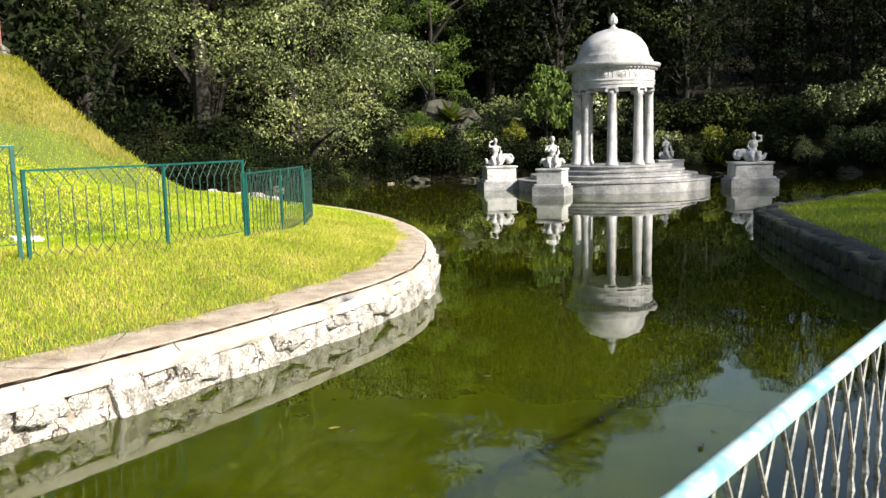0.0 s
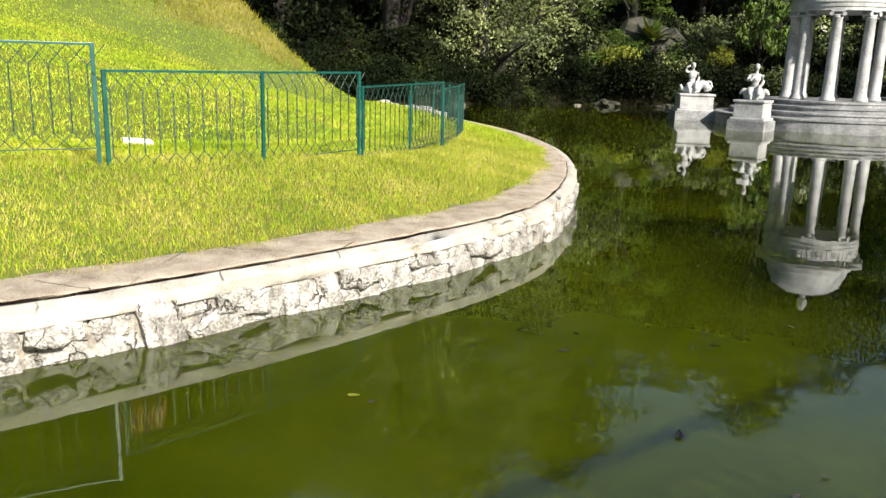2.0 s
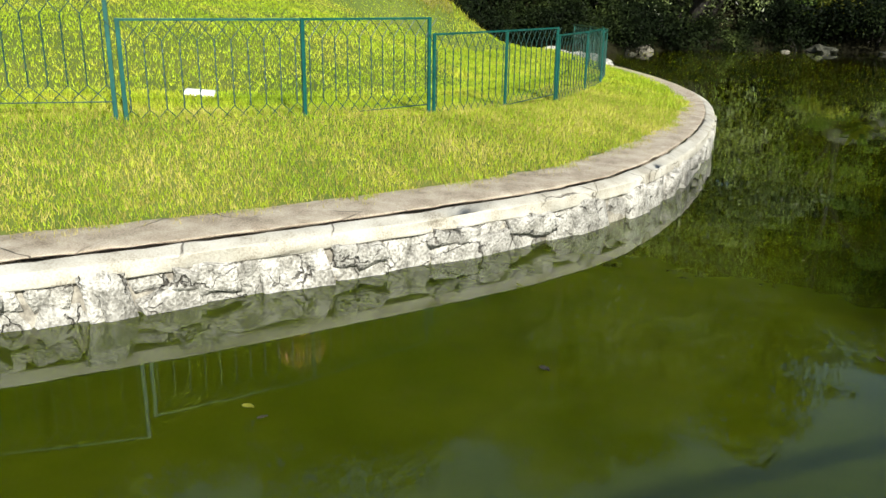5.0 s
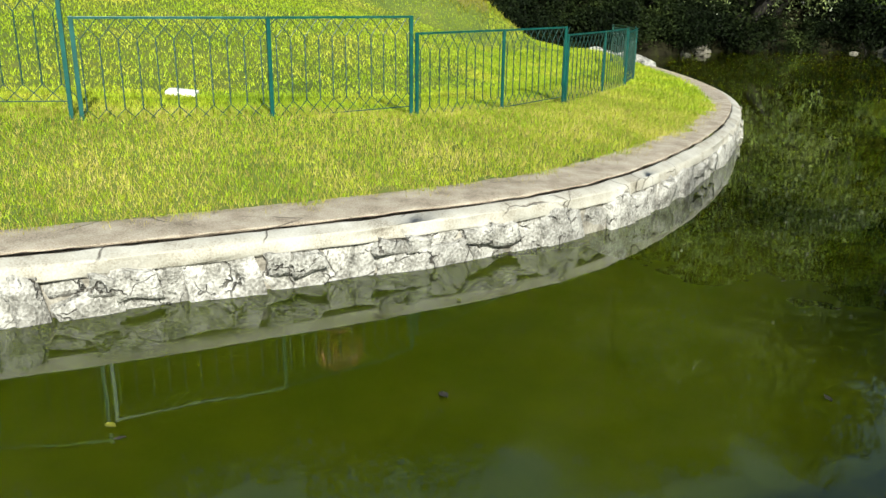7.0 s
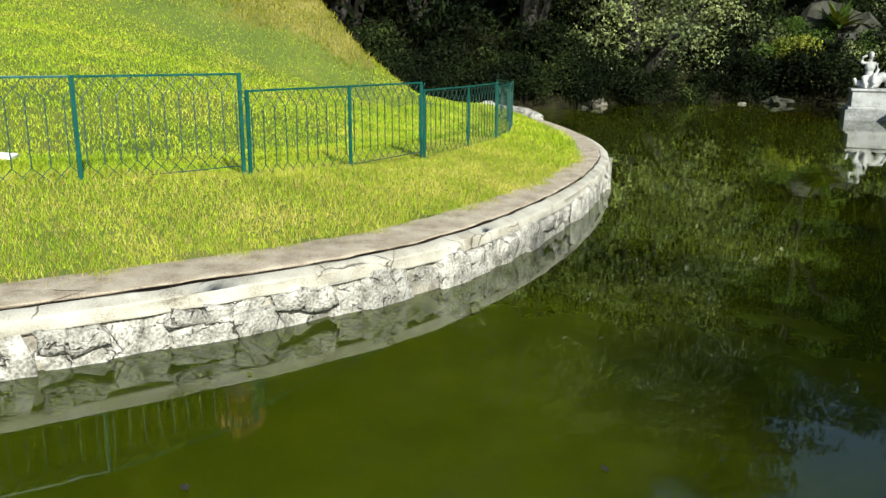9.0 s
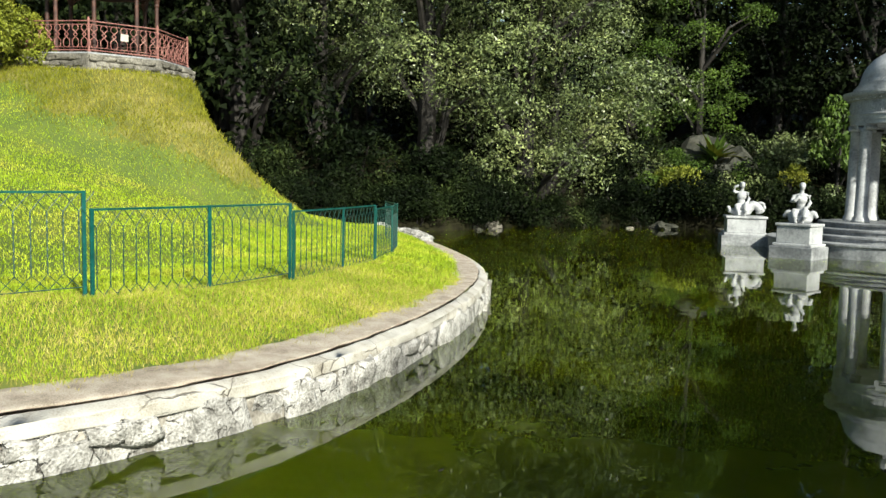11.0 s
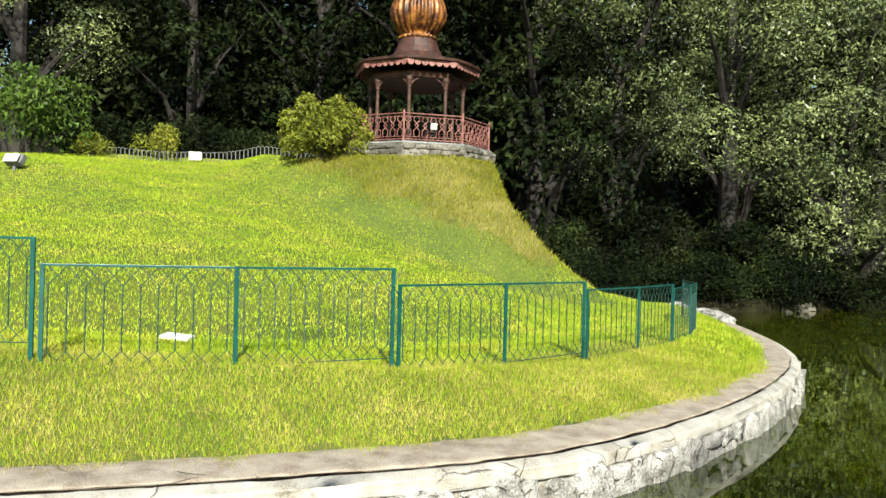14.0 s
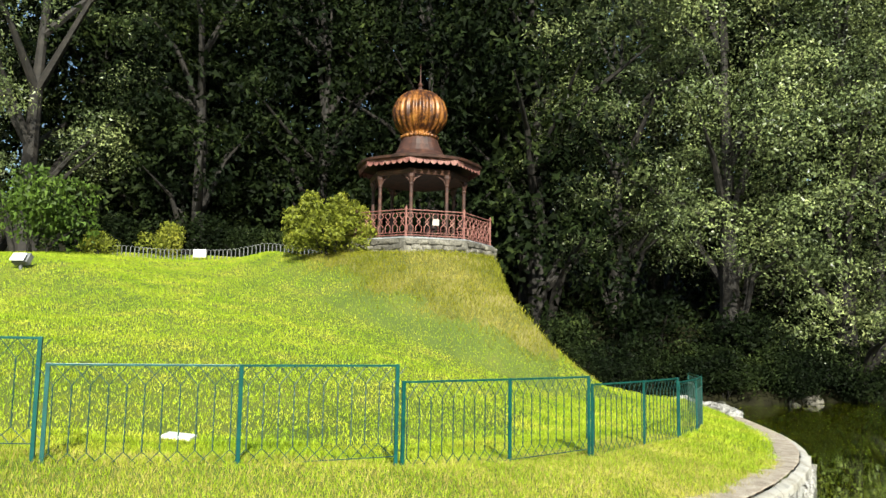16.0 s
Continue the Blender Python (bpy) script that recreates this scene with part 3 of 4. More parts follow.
# ---- round temple ----
TEMPLE = Vector((7.98, 38.0, 0))
temple = thing("round_temple", pose(*TEMPLE), "round white marble temple with a dome on eight columns", "temple")
for k, (r, z0, z1) in enumerate(((4.35, WATER - 0.5, -0.16), (3.75, -0.16, 0.05), (3.2, 0.05, 0.25), (2.65, 0.25, 0.44))):
    bm = bmesh.new()
    add_lathe(bm, [(r, z0), (r, z1 - 0.1), (r + 0.05, z1 - 0.07), (r + 0.05, z1 - 0.015), (r + 0.03, z1)], seg=64)
    part("step", bm, M_STEP, temple, "stained grey marble step" if k < 2 else "")
for k in range(8):
    a = radians(-90 - 13 + 45 * k)
    cx, cy = 1.62 * math.cos(a), 1.62 * math.sin(a)
    bm = bmesh.new()
    z0, z1 = 0.44, 3.86
    add_lathe(bm, [(0.29, z0), (0.29, z0 + 0.07), (0.27, z0 + 0.09), (0.275, z0 + 0.14), (0.225, z0 + 0.2), (0.215, z0 + 0.9), (0.205, z0 + 1.8), (0.185, z1 - 0.3), (0.2, z1 - 0.28), (0.2, z1 - 0.25), (0.185, z1 - 0.23), (0.22, z1 - 0.15)], pose(cx, cy, 0), 20)
    col = part("column", bm, M_MARBLE, temple, smooth=True)
    bm = bmesh.new()
    turn_c = pose(cx, cy, z1 - 0.16, 0, 0, math.degrees(a) + 90)
    add_box(bm, turn_c @ Matrix.Translation((0, 0, 0.1)), 0.5, 0.46, 0.06, 0.01)
    for sx in (-1, 1):
        add_tube(bm, [(turn_c @ Vector((sx * 0.22, -0.22, 0.03))), (turn_c @ Vector((sx * 0.22, 0.22, 0.03)))], 0.075, 12)
    part("capital", bm, M_MARBLE, col)
bm = bmesh.new()
add_lathe(bm, [(1.36, 3.86), (1.84, 3.86), (1.84, 4.0), (1.87, 4.0), (1.87, 4.14), (1.90, 4.16), (1.90, 4.2), (1.85, 4.22), (1.85, 4.66), (1.92, 4.7), (1.96, 4.76), (2.08, 4.8), (2.12, 4.88), (2.12, 4.95), (1.9, 4.98), (1.4, 4.98)], seg=64)
entab = part("entablature", bm, M_MARBLE, temple, "carved drum with a projecting cornice")
for k in range(64):
    bm = bmesh.new()
    a = 2 * math.pi * k / 64
    add_box(bm, pose(1.93 * math.cos(a), 1.93 * math.sin(a), 4.69, 0, 0, math.degrees(a)), 0.1, 0.09, 0.07)
    if k % 4 == 0:
        add_lathe(bm, [(0.14, 0), (0.15, 0.02), (0.11, 0.03), (0.10, 0.015), (0.05, 0.04)], pose(1.845 * math.cos(a), 1.845 * math.sin(a), 4.44, 0, 90, math.degrees(a)), 12)
    else:
        add_box(bm, pose(1.85 * math.cos(a), 1.85 * math.sin(a), 4.28 + 0.07 * (k % 2), 0, 0, math.degrees(a)), 0.03, 0.035, 0.3 - 0.1 * (k % 2), 0.008)
    part("ornament", bm, M_MARBLE, entab)
bm = bmesh.new()
dome = [(1.80, 4.98), (1.80, 5.12), (1.72, 5.12), (1.72, 5.22), (1.64, 5.22), (1.64, 5.3)]
for k in range(1, 15):
    a = radians(90 * k / 15)
    dome.append((1.6 * math.cos(a), 5.3 + 1.28 * math.sin(a)))
dome.append((0.12, 6.58))
add_lathe(bm, dome, seg=64)
part("dome", bm, M_MARBLE, temple, smooth=False)
bm = bmesh.new()
add_lathe(bm, [(0.2, 6.55), (0.2, 6.62), (0.1, 6.68), (0.09, 6.76), (0.17, 6.82), (0.2, 6.95), (0.17, 7.08), (0.09, 7.2), (0.02, 7.28)], seg=16, flute=0.06, ribs=8)
part("finial", bm, M_MARBLE, temple)
bm = bmesh.new()
add_lathe(bm, [(1.8, 3.92), (0.2, 3.92), (0.2, 3.96), (1.8, 3.96)], seg=32)
part("soffit", bm, M_STEP, temple)


# ---- statues on pedestals in the water ----
def pedestal(x, y, turn_deg, width, label):
    t = thing("statue_pedestal", pose(x, y, 0, 0, 0, turn_deg), label, "pedestal", "pedestals round the temple")
    for name, w, d, z0, z1 in (("plinth", width, width * 0.95, WATER - 0.6, -0.27), ("base_step", width * 0.9, width * 0.84, -0.27, -0.17), ("die", width * 0.78, width * 0.72, -0.17, 0.38), ("top_slab", width * 0.84, width * 0.78, 0.38, 0.47)):
        bm = bmesh.new()
        add_box(bm, pose(0, 0, z0), w, d, z1 - z0 - 0.001, 0.025)
        part(name, bm, M_MARBLE if z0 > -0.35 else M_STEP, t)
    return t


def sea_statue(x, y, turn_deg, seed, label, pose_kind=0):
    """A carved sea creature: upright torso rising from a coiled fish tail; one plain mesh."""
    bm = bmesh.new()

    def lump(c, s, rot=0):
        r = bmesh.ops.create_uvsphere(bm, u_segments=14, v_segments=9, radius=1.0)
        for v in r["verts"]:
            v.co = Vector(c) + Vector((v.co.x * s[0], v.co.y * s[1], v.co.z * s[2])) * (1 + 0.06 * noise.noise(v.co * 3 + Vector((seed, 0, 0))))
    ox = 0.0 if pose_kind == 0 else -0.16
    lump((ox, 0.02, 0.12), (0.36, 0.30, 0.17))
    lump((ox, 0.02, 0.32), (0.22, 0.19, 0.16))
    lump((ox, 0.02, 0.53), (0.145, 0.115, 0.18))
    lump((ox, 0.0, 0.74), (0.18, 0.125, 0.17))
    lump((ox, 0.01, 0.87), (0.215, 0.10, 0.07))
    add_tube(bm, [(ox, 0, 0.88), (ox + 0.01, -0.01, 1.04)], [0.07, 0.058], 10)
    lump((ox + 0.015, -0.03, 1.14), (0.085, 0.10, 0.12))
    lump((ox + 0.01, 0.02, 1.18), (0.105, 0.11, 0.10))
    for sgn in (-1, 1):
        add_tube(bm, [(ox + sgn * 0.11, -0.02, 0.32), (ox + sgn * 0.17, -0.26, 0.37), (ox + sgn * 0.14, -0.33, 0.2), (ox + sgn * 0.1, -0.36, 0.02)], [0.13, 0.115, 0.085, 0.06], 10)
    add_tube(bm, [(ox + 0.21, 0, 0.87), (ox + 0.27, -0.03, 0.66), (ox + 0.21, -0.17, 0.52), (ox + 0.1, -0.26, 0.46)], [0.07, 0.06, 0.05, 0.045], 9)
    if pose_kind == 0:
        add_tube(bm, [(-0.21, 0, 0.87), (-0.28, -0.06, 0.68), (-0.17, -0.19, 0.7), (-0.05, -0.17, 0.84)], [0.07, 0.06, 0.05, 0.045], 9)
        for sgn in (-1, 1):
            coil = [(sgn * (0.24 + 0.26 * u), 0.05 - 0.08 * u, 0.16 + 0.2 * math.sin(2.9 * u) * (1 - 0.3 * u)) for u in np.linspace(0, 1, 9)]
            add_tube(bm, coil, [0.14 - 0.09 * k / 8 for k in range(9)], 9)
    else:
        add_tube(bm, [(ox - 0.21, 0, 0.87), (ox - 0.3, -0.02, 0.92), (ox - 0.27, -0.08, 1.08), (ox - 0.13, -0.1, 1.14)], [0.07, 0.06, 0.05, 0.045], 9)
        coil = [(ox + 0.2 + 0.5 * u, 0.05, 0.18 + 0.24 * math.sin(3.0 * u)) for u in np.linspace(0, 1, 9)]
        add_tube(bm, coil, [0.2 - 0.07 * k / 8 for k in range(9)], 10)
        add_tube(bm, [(0.52 + 0.17 * math.cos(a), 0.05 - 0.02 * a, 0.34 + 0.17 * math.sin(a)) for a in np.linspace(-2.2, 3.3, 15)], [0.10 - 0.005 * k for k in range(15)], 9)
        add_tube(bm, [(ox - 0.2, 0, 0.16), (ox - 0.42, -0.06, 0.2), (ox - 0.5, -0.1, 0.36)], [0.15, 0.1, 0.05], 9)
    bmesh.ops.scale(bm, vec=(1, 1, 1.04), verts=bm.verts[:])
    st = part("statue", bm, M_MARBLE, None, smooth=True)
    rm = st.modifiers.new("carved", "REMESH")
    rm.mode, rm.voxel_size, rm.use_smooth_shade = "VOXEL", 0.022, True
    st.matrix_basis = pose(x, y, 0.455, 0, 0, turn_deg)
    return tagged(st, label, "statue", "statues round the temple")


for x, y, turn_deg, width, kind_s in ((4.6, 33.75, -24, 1.38, 0), (2.75, 38.9, 8, 1.8, 1), (13.85, 36.6, -6, 2.05, 1), (11.9, 43.2, 10, 1.8, 0)):
    pedestal(x, y, turn_deg, width, "stepped white marble pedestal standing in the pond")
    s_turn = {0: turn_deg + 18, 1: turn_deg}[kind_s]
    st = sea_statue(x, y, s_turn, x, "white marble statue of a seated sea creature on a pedestal" if kind_s == 0 else "white marble statue with a coiled fish tail on a pedestal", kind_s)
    if x > 13:
        st.matrix_basis = st.matrix_basis @ Matrix.Diagonal((-1, 1, 1, 1))

# ---- kiosk with an onion dome on the hill ----
def ground_z(x, y):
    return float(ground_height(np.array([x]), np.array([y]))[0])


gaz_turn = math.degrees(math.atan2(5.5 - GAZEBO.y, 4.0 - GAZEBO.x))
kiosk = thing("garden_kiosk", pose(GAZEBO.x, GAZEBO.y, GAZEBO.z, 0, 0, gaz_turn), "rusty red iron kiosk with an onion dome on stone base", "kiosk")
bm = bmesh.new()
add_lathe(bm, [(2.85, -1.6), (2.8, -0.5), (2.72, -0.06), (2.72, 0.0)], pose(0, 0, 0, 0, 0, -9), 8)
stone_base = part("stone_base", bm, M_ROCK, kiosk, "rough grey stone base")
base_stones = [stone_mesh("stone", 90 + k * 4.3, M_ROCK, 0.6) for k in range(5)]
OCT = [radians(-9 + 45 * k) for k in range(8)]
for i in range(8):
    p, q = [Vector((2.72 * math.cos(a), 2.72 * math.sin(a), 0)) for a in (OCT[i], OCT[(i + 1) % 8])]
    for row in range(4):
        for j in range(5):
            w = (q - p).length / 5
            c = p.lerp(q, (j + 0.5 + (0.25 if row % 2 else -0.1)) / 5.6 + 0.03)
            shared("stone", base_stones[(i * 7 + j * 3 + row) % 5], stone_base, Matrix.Translation((c.x, c.y, -0.12 - 0.17 * row)) @ pose(0, 0, 0, rng.uniform(-5, 5), 0, math.degrees(math.atan2((q - p).y, (q - p).x)) + rng.uniform(-4, 4)) @ Matrix.Diagonal((w * rng.uniform(0.7, 1.0), 0.2, 0.16, 1)))
bm = bmesh.new()
add_lathe(bm, [(2.66, 0.0), (2.66, 0.05), (2.6, 0.06)], pose(0, 0, 0, 0, 0, -9), 8)
part("floor_slab", bm, M_STEP, kiosk)
for i in range(8):
    a, b = OCT[i], OCT[(i + 1) % 8]
    p, q = Vector((2.55 * math.cos(a), 2.55 * math.sin(a), 0.06)), Vector((2.55 * math.cos(b), 2.55 * math.sin(b), 0.06))
    bm = bmesh.new()
    add_lathe(bm, [(0.045, 0), (0.045, 0.05), (0.03, 0.07), (0.03, 0.86), (0.045, 0.9), (0.03, 0.96), (0.01, 1.0)], pose(*p), 8)
    part("railing_post", bm, M_PINK, kiosk)
    if i == 4:
        continue
    bm = bmesh.new()
    up = Vector((0, 0, 1))
    for z in (0.06, 0.14, 0.78, 0.88):
        add_tube(bm, [p + up * z, q + up * z], 0.018 if z in (0.06, 0.88) else 0.011, 6)
    n = 7
    for j in range(n):
        for sgn in (-1, 1):
            c = (j + 0.5) / n
            h = 0.36 / n
            pts = []
            for off, z in ((0.5, 0.14), (0.95, 0.2), (0.95, 0.34), (-0.6, 0.5), (-0.6, 0.5), (0.95, 0.66), (0.95, 0.7), (0.5, 0.78)):
                pts.append(p.lerp(q, c + sgn * off * h) + up * z)
            add_tube(bm, pts, 0.016, 5)
    part("railing_panel", bm, M_PINK, kiosk, "interlaced faded red iron railing")
    bm = bmesh.new()
    cx, cy = 1.62 * math.cos(a), 1.62 * math.sin(a)
    add_lathe(bm, [(0.11, 0.05), (0.11, 0.2), (0.08, 0.25), (0.065, 0.35), (0.06, 1.9), (0.08, 1.95), (0.065, 2.0), (0.10, 2.15), (0.12, 2.2), (0.12, 2.3)], pose(cx, cy, 0), 12)
    col = part("column", bm, M_RUST, kiosk)
    for other in (OCT[(i + 1) % 8], OCT[i - 1]):
        mid_p = Vector((cx, cy, 0)).lerp(Vector((1.62 * math.cos(other), 1.62 * math.sin(other), 0)), 0.32)
        bm = bmesh.new()
        add_tube(bm, [(cx, cy, 1.95), ((cx * 2 + mid_p.x) / 3, (cy * 2 + mid_p.y) / 3, 2.15), (mid_p.x, mid_p.y, 2.3)], [0.04, 0.03, 0.025], 6)
        part("bracket", bm, M_RUST, col)
bm = bmesh.new()
add_lathe(bm, [(1.45, 2.3), (1.72, 2.3), (1.78, 2.42), (1.72, 2.5), (1.45, 2.5)], pose(0, 0, 0, 0, 0, -9), 8)
part("ring_beam", bm, M_RUST, kiosk)
bm = bmesh.new()
add_lathe(bm, [(2.0, 2.76), (2.18, 2.78), (2.2, 2.86), (1.5, 3.05), (1.05, 3.18), (0.85, 3.34), (0.74, 3.56), (0.66, 3.78), (0.62, 3.86)], pose(0, 0, 0, 0, 0, -9), 32, 0.02, 8)
part("roof", bm, M_RUST, kiosk, "flared rusty sheet metal roof")
bm = bmesh.new()
w = 0.115
prof = [(-w, 0), (-w, -0.16)] + [(-w * math.cos(u), -0.16 - 0.13 * math.sin(u)) for u in np.linspace(0.25, math.pi - 0.25, 9)] + [(w, -0.16), (w, 0)]
front = [bm.verts.new((x, -0.008, z)) for x, z in prof]
back = [bm.verts.new((x, 0.008, z)) for x, z in prof]
bm.faces.new(front)
bm.faces.new(list(reversed(back)))
for k in range(len(prof)):
    bm.faces.new((front[k], back[k], back[(k + 1) % len(prof)], front[(k + 1) % len(prof)]))
bmesh.ops.create_uvsphere(bm, u_segments=8, v_segments=5, radius=0.035, matrix=Matrix.Translation((0, -0.012, -0.13)) @ Matrix.Diagonal((1, 0.4, 1, 1)))
tab = bpy.data.meshes.new("valance_tab")
bm.to_mesh(tab)
bm.free()
tab.materials.append(M_PINK)
for i in range(8):
    p, q = [Vector((2.17 * math.cos(a), 2.17 * math.sin(a), 2.86)) for a in (OCT[i], OCT[(i + 1) % 8])]
    ang = math.degrees(math.atan2((q - p).y, (q - p).x))
    for j in range(7):
        c = p.lerp(q, (j + 0.5) / 7)
        shared("valance_tab", tab, kiosk, pose(*c, 0, 0, ang))
bm = bmesh.new()
onion = [(0.5, 3.84), (0.66, 3.88), (0.66, 3.96), (0.58, 4.0)]
for k in range(13):
    a = radians(-62 + 150 * k / 12)
    onion.append((0.95 * math.cos(a) ** 0.9 if math.cos(a) > 0 else 0.02, 4.78 + 0.88 * math.sin(a)))
add_lathe(bm, onion + [(0.06, 5.7), (0.03, 5.75)], seg=144, flute=0.045, ribs=24)
part("onion_dome", bm, M_ONION, kiosk, "ribbed rusted orange onion dome", smooth=True)
bm = bmesh.new()
add_lathe(bm, [(0.1, 5.64), (0.1, 5.74), (0.05, 5.8), (0.09, 5.88), (0.03, 5.96), (0.018, 6.3), (0.004, 6.65)], seg=10)
part("spire", bm, M_RUST, kiosk)
bm = bmesh.new()
add_box(bm, pose(2.6, 0.55, 0.42, 0, 8, 15), 0.02, 0.22, 0.2, 0.004)
part("notice_board", bm, M_PLASTER, kiosk, "small cream notice board on the railing")


# ---- leaves ----
def leaf_cloud(lobes, count, size, seed, droop=0.0, up_bias=0.35):
    """Vertices and faces of many pointed leaves laid over lobes (x, y, z, rx, ry, rz)."""
    g = np.random.default_rng(seed)
    lob = np.array(lobes)
    area = (lob[:, 3] * lob[:, 4] + lob[:, 4] * lob[:, 5] + lob[:, 3] * lob[:, 5])
    which = g.choice(len(lob), count, p=area / area.sum())
    d = g.normal(size=(count, 3))
    d[:, 2] += up_bias * np.abs(g.normal(size=count))
    d /= np.linalg.norm(d, axis=1)[:, None]
    rad = 1 - 0.42 * g.random(count) ** 2
    tuft = 1 + 0.16 * np.sin(d[:, 0] * 9 + which) * np.sin(d[:, 1] * 8 + which * 2) + 0.12 * np.sin(d[:, 2] * 11 + which)
    c = lob[which, :3] + d * lob[which, 3:] * (rad * tuft)[:, None]
    nrm = d * 0.7 + g.normal(size=(count, 3)) * 0.55
    nrm /= np.linalg.norm(nrm, axis=1)[:, None]
    t = np.cross(nrm, g.normal(size=(count, 3)))
    t[:, 2] -= droop
    t /= np.linalg.norm(t, axis=1)[:, None]
    b = np.cross(nrm, t)
    b /= np.linalg.norm(b, axis=1)[:, None] + 1e-9
    s = size * g.uniform(0.6, 1.35, count)[:, None]
    v = np.stack([c - t * s * 0.7 + b * s * 0.46, c + t * s * 1.1 + nrm * s * 0.1, c - t * s * 0.7 - b * s * 0.46], 1).reshape(-1, 3)
    f = np.arange(count * 3).reshape(-1, 3)
    return v, f


def fast_mesh(name, v, f, mat):
    me = bpy.data.meshes.new(name)
    k = f.shape[1]
    me.vertices.add(len(v))
    me.vertices.foreach_set("co", np.asarray(v, np.float32).ravel())
    me.loops.add(f.size)
    me.loops.foreach_set("vertex_index", f.ravel().astype(np.int32))
    me.polygons.add(len(f))
    me.polygons.foreach_set("loop_start", np.arange(0, f.size, k, dtype=np.int32))
    me.materials.append(mat)
    me.update(calc_edges=True)
    return me


def make_tree(name, height, radius, bare, mat, seed, leaves, size, label, lobes_n=26, droop=0.0, dense=0.0):
    """A tree: tapered trunk with limbs, and a crown of many leaves over uneven lobes; bare is the height of clear trunk."""
    g = np.random.default_rng(seed)
    t = thing(name, Matrix(), label, "tree", "trees of the wood")
    bm = bmesh.new()
    bend = g.uniform(-0.5, 0.5, 2)
    spine = [(bend[0] * (k / 6) ** 2, bend[1] * (k / 6) ** 2, height * 0.85 * k / 6 - (0.6 if k == 0 else 0)) for k in range(7)]
    add_tube(bm, spine, [radius * 0.075 * (1 - 0.85 * k / 6) + (0.06 if k == 0 else 0) for k in range(7)], 9)
    lobes = []
    for k in range(lobes_n):
        u = (k + g.random()) / lobes_n
        z = bare + (height - bare) * u
        env = radius * (math.sin(math.pi * min(0.97, 0.16 + 0.80 * u)) ** 0.7)
        a = k * 2.4 + g.uniform(-0.6, 0.6)
        rr = env * g.uniform(0.5, 0.98)
        sz = radius * g.uniform(0.17, 0.33)
        lobes.append((rr * math.cos(a), rr * math.sin(a), z, sz * g.uniform(0.9, 1.3), sz * g.uniform(0.9, 1.3), sz * g.uniform(0.5, 0.75)))
        if k % 3 == 0:
            zt = max(bare * 0.7, z - radius * 0.5)
            j = min(5, int(zt / (height * 0.85) * 6))
            add_tube(bm, [spine[j], (rr * 0.5 * math.cos(a), rr * 0.5 * math.sin(a), (zt + z) / 2), (rr * math.cos(a), rr * math.sin(a), z)], [radius * 0.035, radius * 0.02, 0.02], 6)
    part("trunk", bm, M_BARK, t)
    v, f = leaf_cloud(lobes, leaves, size, seed, droop, 0.9)
    # Coarser inner leaves, added to block light so the crown's inside goes dark.
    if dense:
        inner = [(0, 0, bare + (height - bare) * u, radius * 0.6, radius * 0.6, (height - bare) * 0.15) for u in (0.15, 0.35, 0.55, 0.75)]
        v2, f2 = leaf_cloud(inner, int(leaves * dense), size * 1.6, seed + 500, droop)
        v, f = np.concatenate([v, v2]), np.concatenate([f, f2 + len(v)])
    crown = new("crown", fast_mesh("crown", v, f, mat))
    crown.parent = t
    return t


TREES = [
    make_tree("oak_tree", 15, 5.2, 0.8, M_LEAF_OAK, 11, 44000, 0.07, "large dense evergreen oak with grey-green leaves", 46),
    make_tree("oak_tree", 17, 5.6, 1.4, M_LEAF_OAK, 12, 44000, 0.072, "large dense evergreen oak with grey-green leaves", 48),
    make_tree("wood_tree", 18, 5.0, 3.0, M_LEAF_SHADE, 13, 9000, 0.15, "tall evergreen tree of the wood, leaves near black for shade", 44, 0.0, 0.2),
    make_tree("wood_tree", 20, 4.6, 4.0, M_LEAF_SHADE, 14, 9000, 0.15, "tall evergreen tree of the wood, leaves near black for shade", 44, 0.0, 0.2),
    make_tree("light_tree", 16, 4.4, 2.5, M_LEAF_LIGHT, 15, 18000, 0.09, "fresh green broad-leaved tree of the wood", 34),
    make_tree("cypress_tree", 19, 2.2, 0.6, M_LEAF_SHADE, 16, 8000, 0.16, "slender conifer of the wood, leaves near black for shade", 44, 0.8, 0.2),
    make_tree("wood_tree", 17, 5.6, 0.7, M_LEAF_SHADE, 18, 11000, 0.14, "dense evergreen tree, shade put into its near-black leaves", 50, 0.0, 0.25),
    make_tree("oak_tree", 17, 5.6, 3.4, M_LEAF_OAK, 19, 44000, 0.072, "evergreen oak with a high crown above the dark gully", 38),
]
BUSHES = []
for k, (mat, lab) in enumerate(((M_LEAF_OAK, "dense grey-green shrub by the water"), (M_LEAF_LIGHT, "fresh green leafy shrub on the bank"), (M_LEAF_YELLOW, "yellow-green leafy shrub on the bank"), (M_LEAF_SHADE, "evergreen shrub under the trees, leaves near black for shade"))):
    t = thing("shrub", Matrix(), lab, "shrub", "shrubs")
    g = np.random.default_rng(40 + k)
    lobes = [(g.uniform(-0.7, 0.7), g.uniform(-0.7, 0.7), g.uniform(0.3, 1.0), g.uniform(0.35, 0.6), g.uniform(0.35, 0.6), g.uniform(0.3, 0.5)) for _ in range(10)]
    v, f = leaf_cloud(lobes, 3000, 0.055, 60 + k, 0.0, 0.6)
    cr = new("foliage", fast_mesh("foliage", v, f, mat))
    cr.parent = t
    for lb in lobes[:4]:
        bm = bmesh.new()
        add_tube(bm, [(lb[0] * 0.1, lb[1] * 0.1, -0.2), (lb[0] * 0.5, lb[1] * 0.5, lb[2] * 0.5), lb[:3]], [0.035, 0.025, 0.01], 5)
        part("stem", bm, M_BARK, t)
    BUSHES.append(t)
used = set()


